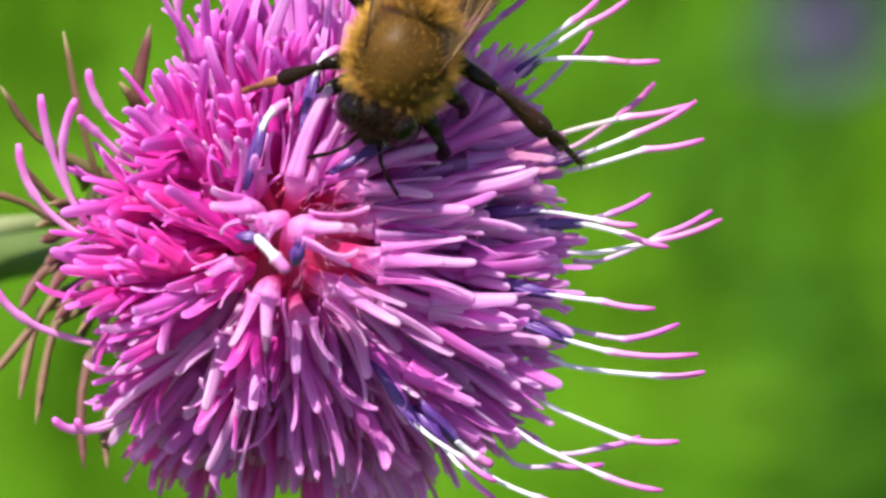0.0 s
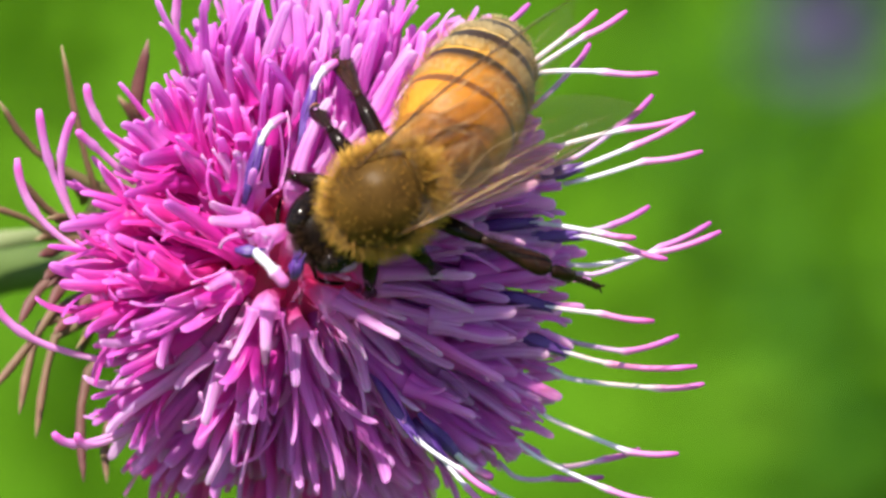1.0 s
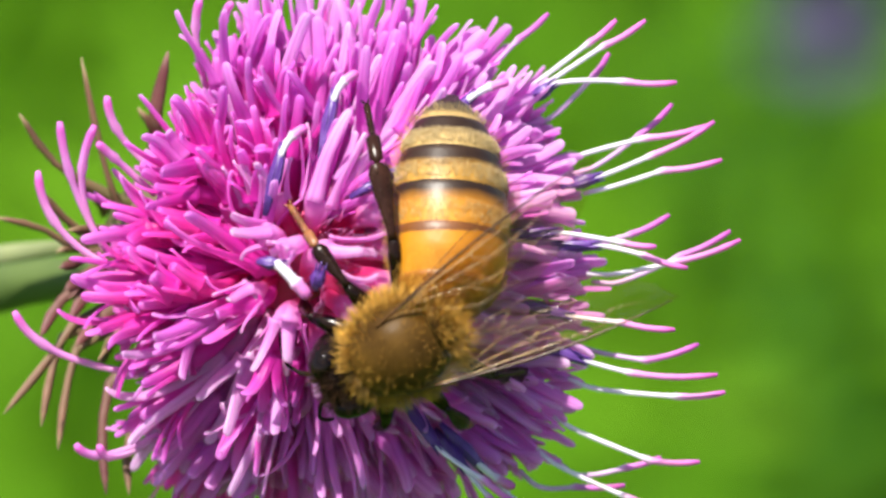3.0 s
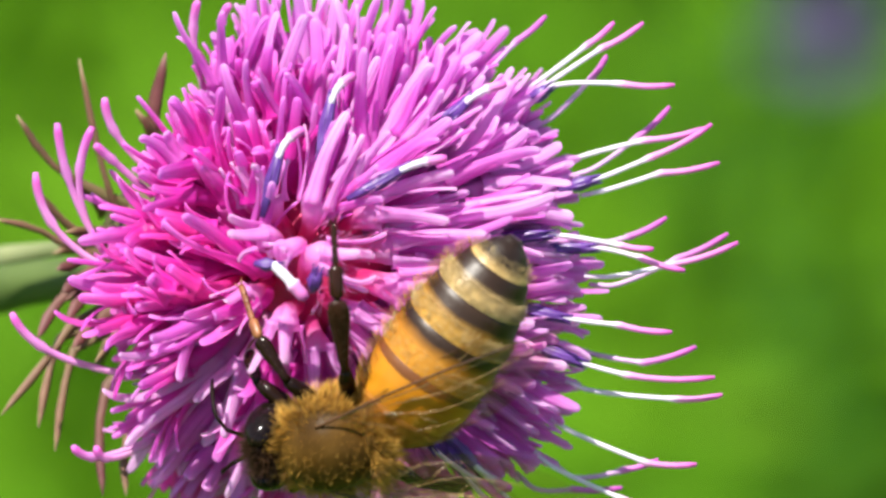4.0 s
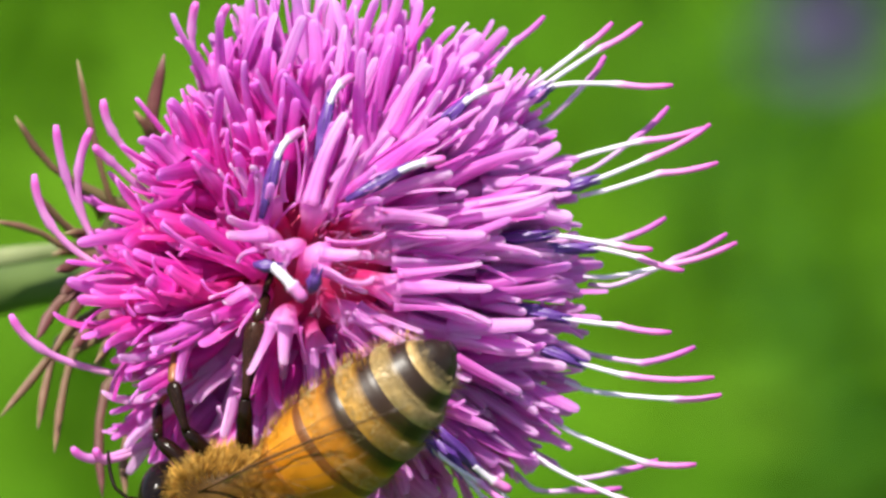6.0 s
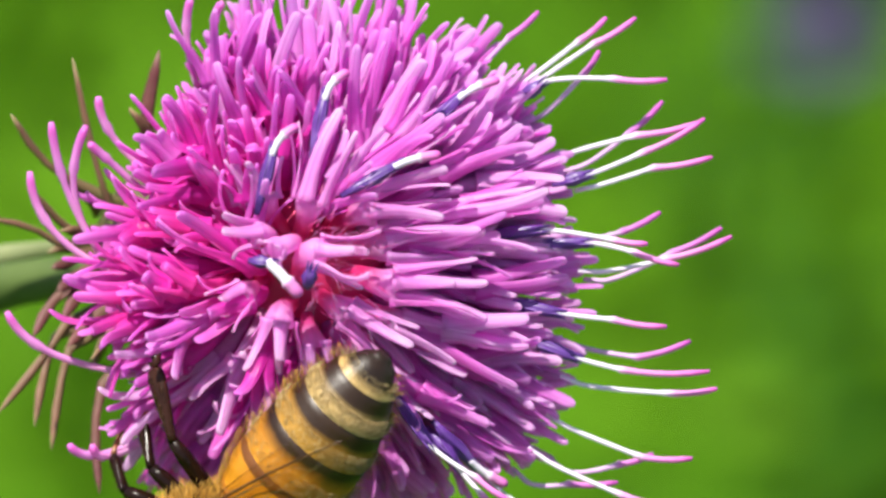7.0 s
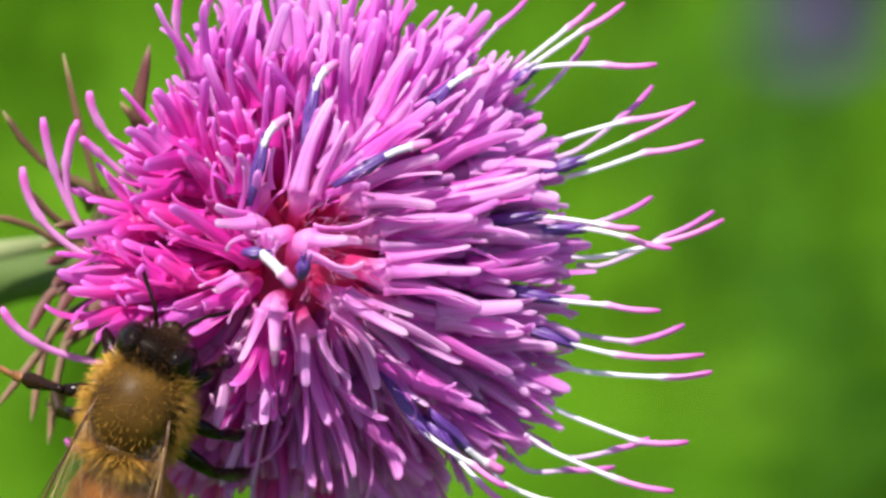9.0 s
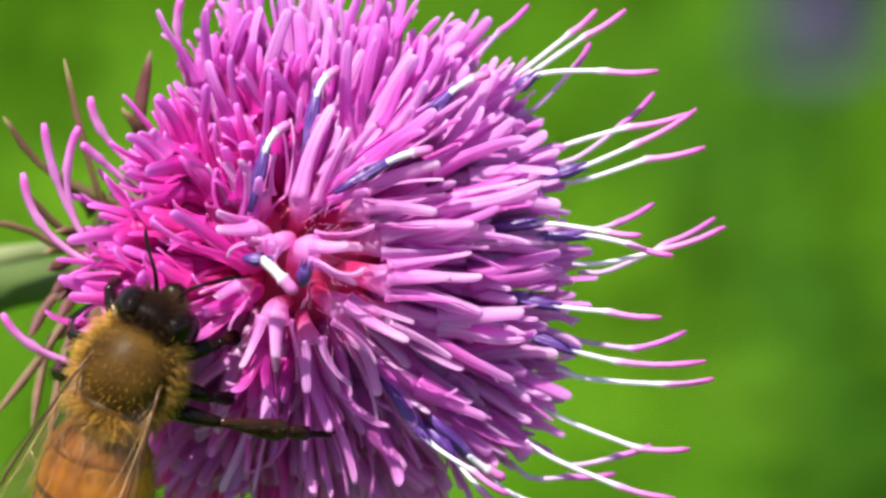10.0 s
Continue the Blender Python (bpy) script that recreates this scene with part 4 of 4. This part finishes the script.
def wing_shapes(length, broad, sign, lead):
    """Membrane and veins of a wing that lies along -y; sign: to which side its rear edge turns inward."""
    def edge(q, side):
        lead = 0.10 * math.sin(math.pi * q) * broad
        rear = -broad * (math.sin(math.pi * min(1, q ** 0.8)) ** 0.8 * 0.9 * (0.55 + 0.6 * q)) if q > 0 else 0
        return Vector((sign * (lead if side else rear), -length * q, 0.12 * math.sin(math.pi * q) * (1 if side else 0.4)))
    n = 14
    verts, along = [], []
    for i in range(n + 1):
        q = i / n
        for k in range(5):
            p = ease(edge(q, True), edge(q, False), k / 4)
            p.z += 0.05 * math.sin(k * 2.2 + i * 0.7)
            verts.append(p)
            along.append(q)
    faces = [(i * 5 + k, i * 5 + k + 1, (i + 1) * 5 + k + 1, (i + 1) * 5 + k) for i in range(n) for k in range(4)]
    low = [v - Vector((0, 0, 0.012)) for v in verts]
    m = len(verts)
    mem = Shape()
    mem.add(verts + low, faces + [tuple(m + i for i in reversed(f)) for f in faces], along + along)
    veins = []
    for share, q0, q1, r in ((0.0, 0.0, 0.97, lead), (0.10, 0.05, 0.72, lead * 0.5), (0.33, 0.1, 0.88, 0.012), (0.6, 0.12, 0.72, 0.011), (0.85, 0.1, 0.5, 0.01)):
        pts = [ease(edge(ease(q0, q1, i / 9), True), edge(ease(q0, q1, i / 9), False), share * min(1, 0.25 + i / 6)) + Vector((0, 0, 0.02)) for i in range(10)]
        veins.append(Shape().sweep(pts, [r] * 6 + [r * 0.85, r * 0.7, r * 0.6, r * 0.4], None, 5))
    for q, s0, s1 in ((0.42, 0.08, 0.36), (0.58, 0.3, 0.62), (0.7, 0.05, 0.34), (0.35, 0.5, 0.8)):
        a, b = ease(edge(q, True), edge(q, False), s0), ease(edge(q + 0.06, True), edge(q + 0.06, False), s1)
        veins.append(Shape().sweep([a, ease(a, b, 0.5) + Vector((0.05, 0.05, 0.02)), b], [0.011] * 3, None, 5))
    return mem, veins


BEE = {}


BMM = MM * 1.1                            # the bee is a large worker


def build_bee():
    rng = random.Random(8)
    limb = lambda *a, **k: part(*a, unit=BMM, **k)
    bee = new("honey_bee")
    tagged(bee, "furry amber-banded honey bee crawling over the thistle", "bee")
    BEE["bee"] = bee
    # thorax
    warp = lambda p: 1.0 + 0.05 * p.z * (1 - abs(p.y)) + 0.03 * noise.noise(p * 3)
    thorax = limb("thorax", Shape().ball((0, 0, 0), (1.5, 1.72, 1.45), 20, 30, None, warp), M_SCUTUM, bee, "olive-brown shell ringed with golden fur")
    limb("scutellum", Shape().ball((0, -1.2, 0.9), (0.85, 0.45, 0.46), 10, 18), M_SCUTUM, thorax, "amber-brown shell behind the thorax")
    s = Shape()
    bald = lambda n: not (n.z > 0.25 and (n.x / 0.92) ** 2 + ((n.y - 0.08) / 0.94) ** 2 < rng.uniform(0.8, 1.1))
    fur(s, rng, 6500, (0, 0, 0), (1.47, 1.69, 1.42), 0.5, 0.0095, bald)
    fur(s, rng, 1000, (0, -1.15, 0.7), (1.0, 0.58, 0.62), 0.62, 0.0095, lambda n: n.y < 0.2 and n.z > -0.2)
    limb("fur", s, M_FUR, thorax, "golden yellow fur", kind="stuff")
    s = Shape()
    fur(s, rng, 600, (0, 0, 0), (1.49, 1.71, 1.44), 0.22, 0.006, lambda n: not bald(n))
    limb("short_fur", s, M_FUR, thorax, "short thin golden fur", kind="stuff")
    # head
    head = limb("head", Shape().ball((0, 0, 0), (1.18, 0.68, 1.15), 16, 26, None, lambda p: 1 - 0.12 * max(0, -p.z) * abs(p.x)), M_BLACK, bee, "black shell with brown down")
    for sx in (-1, 1):
        limb("eye", Shape().ball((0.88 * sx, 0.04, 0.26), (0.46, 0.60, 0.92), 14, 18, Euler((0, radians(-14 * sx), radians(8 * sx))).to_matrix()), M_EYE, head, "glossy black compound eye")
        an = Shape()
        pts = [Vector((0.32 * sx, 0.72, 0.15)), Vector((0.6 * sx, 1.25, 0.35)), Vector((0.95 * sx, 1.6, 0.25))]
        pts += [pts[2] + Vector((0.11 * sx, 0.085, -0.10 - 0.014 * k)) * k for k in range(1, 7)]
        an.sweep(pts, [0.075, 0.068, 0.055] + [0.066] * 5 + [0.04], None, 7)
        limb("antenna", an, M_BLACK, head, "elbowed black antenna")
    limb("mouth", Shape().sweep([(0, 0.55, -0.9), (0, 0.75, -1.5), (0, 0.6, -2.2)], [0.42, 0.3, 0.08], None, 8), M_LEG, head)
    s = Shape()
    fur(s, rng, 1500, (0, 0, 0), (1.2, 0.69, 1.16), 0.32, 0.007, lambda n: n.y > -0.7 and abs(n.x) < 0.55, (0, 0.1, 0))
    limb("fur", s, M_FUR_DARK, head, "fine brown down", kind="stuff")
    s = Shape()
    fur(s, rng, 320, (0, -0.25, 0), (1.2, 0.6, 1.15), 0.4, 0.008, lambda n: n.y < -0.1, (0, 0, 0.2))
    limb("collar_fur", s, M_FUR_DARK, head, "brown fur behind the head", kind="stuff")
    BEE["head"] = head
    # abdomen, from the waist at its origin back to the tip
    size = 7.2
    abdomen = limb("abdomen", Shape().ball((0, -0.1, 0), (0.55, 0.5, 0.55), 8, 14), M_LEG, bee, "amber and cream abdomen with dark bands")
    girth = lambda q: float(np.interp(q, (0, 0.05, 0.12, 0.25, 0.42, 0.6, 0.75, 0.88, 0.96, 1.0), (0.45, 0.66, 0.84, 0.98, 1.0, 0.93, 0.79, 0.56, 0.31, 0.08)))
    profile = lambda q: (1.84 * girth(q), 1.68 * girth(q))
    cuts = (0.0, 0.15, 0.36, 0.55, 0.72, 0.87, 1.0)
    for k in range(6):
        q0, q1 = cuts[k] - (0.02 if k else 0), cuts[k + 1]
        rows, verts, along, sides = 13, [], [], 34
        for i in range(rows):
            u = i / (rows - 1)
            q = ease(q0, q1, u)
            rx, rz = profile(min(q, 0.992))
            lift = 0.022 * u - 0.03 * (1 - u)
            if i == rows - 1 and k < 5:
                lift = -0.03
            for m in range(sides):
                a = 2 * math.pi * m / sides
                verts.append((max(0.04, rx + lift) * math.cos(a), -size * q, max(0.04, rz + lift) * math.sin(a) * (1.0 if math.sin(a) > 0 else 0.85) - 0.35 * q * q * 2))
            along += [u] * sides
        faces = [(i * sides + m, (i + 1) * sides + m, (i + 1) * sides + (m + 1) % sides, i * sides + (m + 1) % sides) for i in range(rows - 1) for m in range(sides)]
        if k == 5:
            faces.append(tuple((rows - 1) * sides + m for m in range(sides - 1, -1, -1)))
        s = Shape()
        s.add(verts, faces, along)
        limb("segment", s, M_SEG[k], abdomen)
    s = Shape()
    for k, count in ((2, 1000), (3, 1900), (4, 2000), (5, 400)):
        for _ in range(count):
            q = ease(cuts[k], cuts[k + 1], rng.uniform(0.0, 0.45))
            a = rng.uniform(-0.4, math.pi + 0.4)
            rx, rz = profile(q)
            p = Vector((rx * math.cos(a), -size * q, rz * math.sin(a) - 0.7 * q * q))
            n = Vector((math.cos(a) * 0.42, -1.0, math.sin(a) * 0.42)).normalized()
            s.hair(p, p + n * rng.uniform(0.1, 0.22), 0.006)
    limb("band_fur", s, M_FUR_PALE, abdomen, "pale straw fur in bands", kind="stuff")
    s = Shape()
    for _ in range(700):
        q, a = rng.uniform(0.01, 0.24) * rng.random() ** 0.5, rng.uniform(-0.3, math.pi + 0.3)
        rx, rz = profile(q)
        p = Vector((rx * math.cos(a), -size * q, rz * math.sin(a) - 0.7 * q * q))
        s.hair(p, p + Vector((math.cos(a), -1.1, math.sin(a))).normalized() * rng.uniform(0.2, 0.5), 0.0055)
    for _ in range(900):
        q, a = rng.uniform(0.02, 0.9), rng.choice((rng.uniform(-0.7, 0.35), rng.uniform(math.pi - 0.35, math.pi + 0.7)))
        rx, rz = profile(q)
        p = Vector((rx * math.cos(a), -size * q, rz * math.sin(a) - 0.7 * q * q))
        s.hair(p, p + Vector((math.cos(a), -0.8, math.sin(a))).normalized() * rng.uniform(0.25, 0.5), 0.007)
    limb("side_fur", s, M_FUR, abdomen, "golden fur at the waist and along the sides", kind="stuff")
    BEE["abdomen"] = abdomen
    # legs
    for kind, y in (("fore", 1.0), ("middle", 0.1), ("hind", -0.9)):
        for sx in (-1, 1):
            fem, tib, foot, k, a = leg_shape(kind, sx)
            leg = limb("leg", fem, M_LEG, bee, "dark brown " + kind + " leg")
            limb("tibia", tib, M_SHIN if kind == "hind" else M_LEG, leg, "broad pollen-basket shin" if kind == "hind" else "")
            limb("foot", foot, M_LEG_PALE if kind != "hind" else M_SHIN, leg, "jointed clawed foot")
            limb("bristles", bristles(rng, k, a, 0.3 if kind == "hind" else 0.2, 90 if kind == "hind" else 45, 0.24), M_FUR_DARK, leg, "", kind="stuff")
            BEE["leg", kind, sx] = (leg, Vector((0.92 * sx, y * 0.88, -0.68)))
    # wings
    for sx in (-1, 1):
        for name, length, broad in (("forewing", 8.4, 2.5), ("hindwing", 5.4, 1.8)):
            mem, veins = wing_shapes(length, broad, sx, 0.045 if name == "forewing" else 0.014)
            w = limb(name, mem, M_WING, bee, "clear wing with brown veins")
            for i, v in enumerate(veins):
                limb("vein", v, M_VEIN if i == 0 else M_VEIN_PALE, w)
            BEE[name, sx] = (w, Vector((1.16 * sx, 0.35 if name == "forewing" else -0.4, 0.92 if name == "forewing" else 0.78)))


build_bee()


def bee_pose(x, y, heading, lift, lean):
    """The bee's place on the dome of florets: its back turns from the viewer towards the dome's slope by lean."""
    off = Vector((x, y, 0)) - Vector((CORE.x, CORE.y, 0))
    r = min(off.length, 11.0)
    z = ease(2.3, -1.7, r / 11.5) - 0.046 * min(0.0, max(y, -8.5) + 2.0) ** 2 + lift + 1.3
    slope = Vector((off.x, off.y, 0)).normalized() * (r / 11.4) + Vector((0, 0, math.sqrt(max(0.02, 1 - (r / 11.4) ** 2))))
    back = (slope * lean + Vector((0, 0, 1)) * (1 - lean)).normalized()
    a = radians(heading)
    f = Vector((math.cos(a), math.sin(a), 0))
    f.z = -(f.x * back.x + f.y * back.y) / back.z
    f.normalize()
    side = f.cross(back)
    turn = Matrix((side, f, back)).transposed()
    return HEAD @ (Matrix.Translation(Vector((x, y, z)) * MM) @ turn.to_4x4())


def motions():
    walk(BEE["bee"], [(t, bee_pose(x, y, h, up, lean)) for t, x, y, h, up, lean in (
        (0, -1.40, 6.03, 250, 1.9, 0.3), (0.5, -0.16, 1.45, 235, 1.9, 0.3), (1, -1.85, 1.75, 212, 1.9, 0.3), (1.5, -0.65, -0.63, 247, 1.9, 0.3), (2, -0.92, -1.31, 247, 1.9, 0.3),
        (2.5, -1.68, -3.48, 255, 1.9, 0.35), (2.7, -1.79, -2.60, 226, 1.9, 0.4), (3.8, -2.53, -5.32, 203, 1.9, 0.7), (4, -3.98, -6.03, 194, 1.9, 0.85), (4.5, -5.19, -5.64, 179, 1.9, 0.9),
        (5, -5.50, -6.85, 197, 1.9, 0.9), (5.5, -6.55, -7.35, 191, 1.9, 0.8), (7, -8.25, -9.55, 200, 1.9, 0.6), (7.5, -8.12, -8.90, 165, 1.9, 1.15), (8, -9.90, -7.38, 93, 1.9, 0.4),
        (8.5, -11.14, -5.47, 90, 1.9, 0.4), (9, -10.26, -5.46, 73, 1.9, 0.4), (9.5, -10.39, -3.39, 35, 1.9, 0.4), (10, -10.53, -3.94, 65, 1.9, 0.4))])
    # the abdomen's bend to the side and its droop
    waist = Vector((0, -1.62, 0.1)) * BMM
    walk(BEE["abdomen"], [(t, Matrix.Translation(waist) @ pose(0, 0, 0, droop, 0, bend)) for t, bend, droop in (
        (0, -7, 16), (0.5, 24, 31), (1, 28, 34), (1.5, 32, 32), (2, 31, 29), (2.5, 3, 29), (2.7, 36, 29), (3.8, 56, 17), (4, 43, 5), (4.5, 42, 2),
        (5, 33, 16), (5.5, 23, 8), (7, 25, 12), (7.5, 48, 9), (8, 6, 10), (8.5, 0, 10), (9, 13, 10), (9.5, 14, 10), (10, 12, 10))])
    neck = Vector((0, 1.88, -0.3)) * BMM
    walk(BEE["head"], [(t, Matrix.Translation(neck + Vector((0, nod * 0.001, nod * 0.013)) * BMM) @ pose(0, 0, 0, nod, 0, turn)) for t, nod, turn in (
        (0, -15, 0), (0.5, -25, 0), (1, -58, 6), (2, -60, 4), (2.7, -50, 0), (4, -25, -6), (5, -25, 0), (7.5, 0, 8), (8.5, -8, 0), (9, -12, -6), (9.5, -10, -8), (10, -6, 0))])
    # legs: turn ahead of straight out, and lift, with a small step of their own
    turns = {("fore", 1): ((0, 40, -60), (5.5, 40, -55), (7.5, 40, -34), (8, 40, -58), (8.5, 40, -50), (9, 40, -65), (10, 40, -60)),
             ("fore", -1): ((0, 36, -55), (5.5, 36, -50), (7.5, 36, -34), (8.5, 40, -50), (9, 40, -65), (10, 40, -60)),
             ("middle", 1): ((0, 40, -16), (0.5, 30, -8), (1, 10, -32), (1.5, 0, -12), (2, 0, -14), (2.7, 4, -14), (4, 34, -10), (4.5, 32, -24), (5, 8, -20), (5.5, 16, -20), (7, 25, -35), (7.5, 30, -20), (8, 40, -46), (8.5, 0, -46), (9, -10, -52), (10, 0, -50)),
             ("middle", -1): ((0, 10, -55), (0.5, 8, -2), (1, -20, -50), (1.5, 0, -50), (2, 6, -48), (2.5, -8, -10), (4, -10, -30), (8, 10, -55), (8.5, 10, -58), (9, -12, 0), (9.5, -12, -60), (10, -10, -60)),
             ("hind", 1): ((0, -25, -10), (0.5, -24, 0), (1, -12, -42), (1.5, -36, -8), (2, -38, -8), (2.5, -34, -16), (2.7, -28, -10), (4, -8, 8), (4.5, -24, -10), (5, -48, -30), (5.5, -36, -22), (7, 4, -34), (7.5, 8, -20), (8, 56, -36), (8.5, -6, -28), (9, -34, -55), (9.5, -20, -45), (10, 12, -28)),
             ("hind", -1): ((0, 14, -18), (0.5, -26, 0), (1, -30, 2), (1.5, -34, -55), (2.5, -24, -55), (4, -40, -20), (8, -30, -24), (8.5, -30, -58), (9, -16, -60), (10, -30, -60))}
    for i, (kind, sx) in enumerate((k, s) for k in ("fore", "middle", "hind") for s in (-1, 1)):
        leg, root = BEE["leg", kind, sx]
        phase = math.pi if (i + i // 2) % 2 else 0.0
        ts, ys, zs = zip(*turns[kind, sx])
        rows = []
        for step in range(21):
            t = step * 0.5
            swing = 6 * math.sin(t * 4.1 + phase)
            rows.append((t, Matrix.Translation(root * BMM) @ pose(0, 0, 0, 0, -sx * (float(np.interp(t, ts, zs)) + 4 * math.cos(t * 4.1 + phase)), sx * (float(np.interp(t, ts, ys)) + swing))))
        walk(leg, rows)
    # the wings' spread to each side
    for sx, spread in ((-1, ((0, 12), (0.5, 11), (1, 3), (1.5, 0), (2, -6), (2.5, 4), (4, 16), (4.5, 10), (5.5, 8), (7, 8), (8.5, 6), (9.5, 6), (10, 6))),
                       (1, ((0, 10), (0.5, 9), (1, 8), (1.5, 12), (2, 14), (2.5, 6), (4, 16), (4.5, 20), (5.5, 18), (7, 14), (8.5, 8), (9.5, 6), (10, 6)))):
        for name, more, tip in (("forewing", 0, 9), ("hindwing", 7, 5)):
            w, root = BEE[name, sx]
            walk(w, [(t, Matrix.Translation(root * BMM) @ pose(0, 0, 0, -tip, 0, sx * (a + more))) for t, a in spread])


motions()
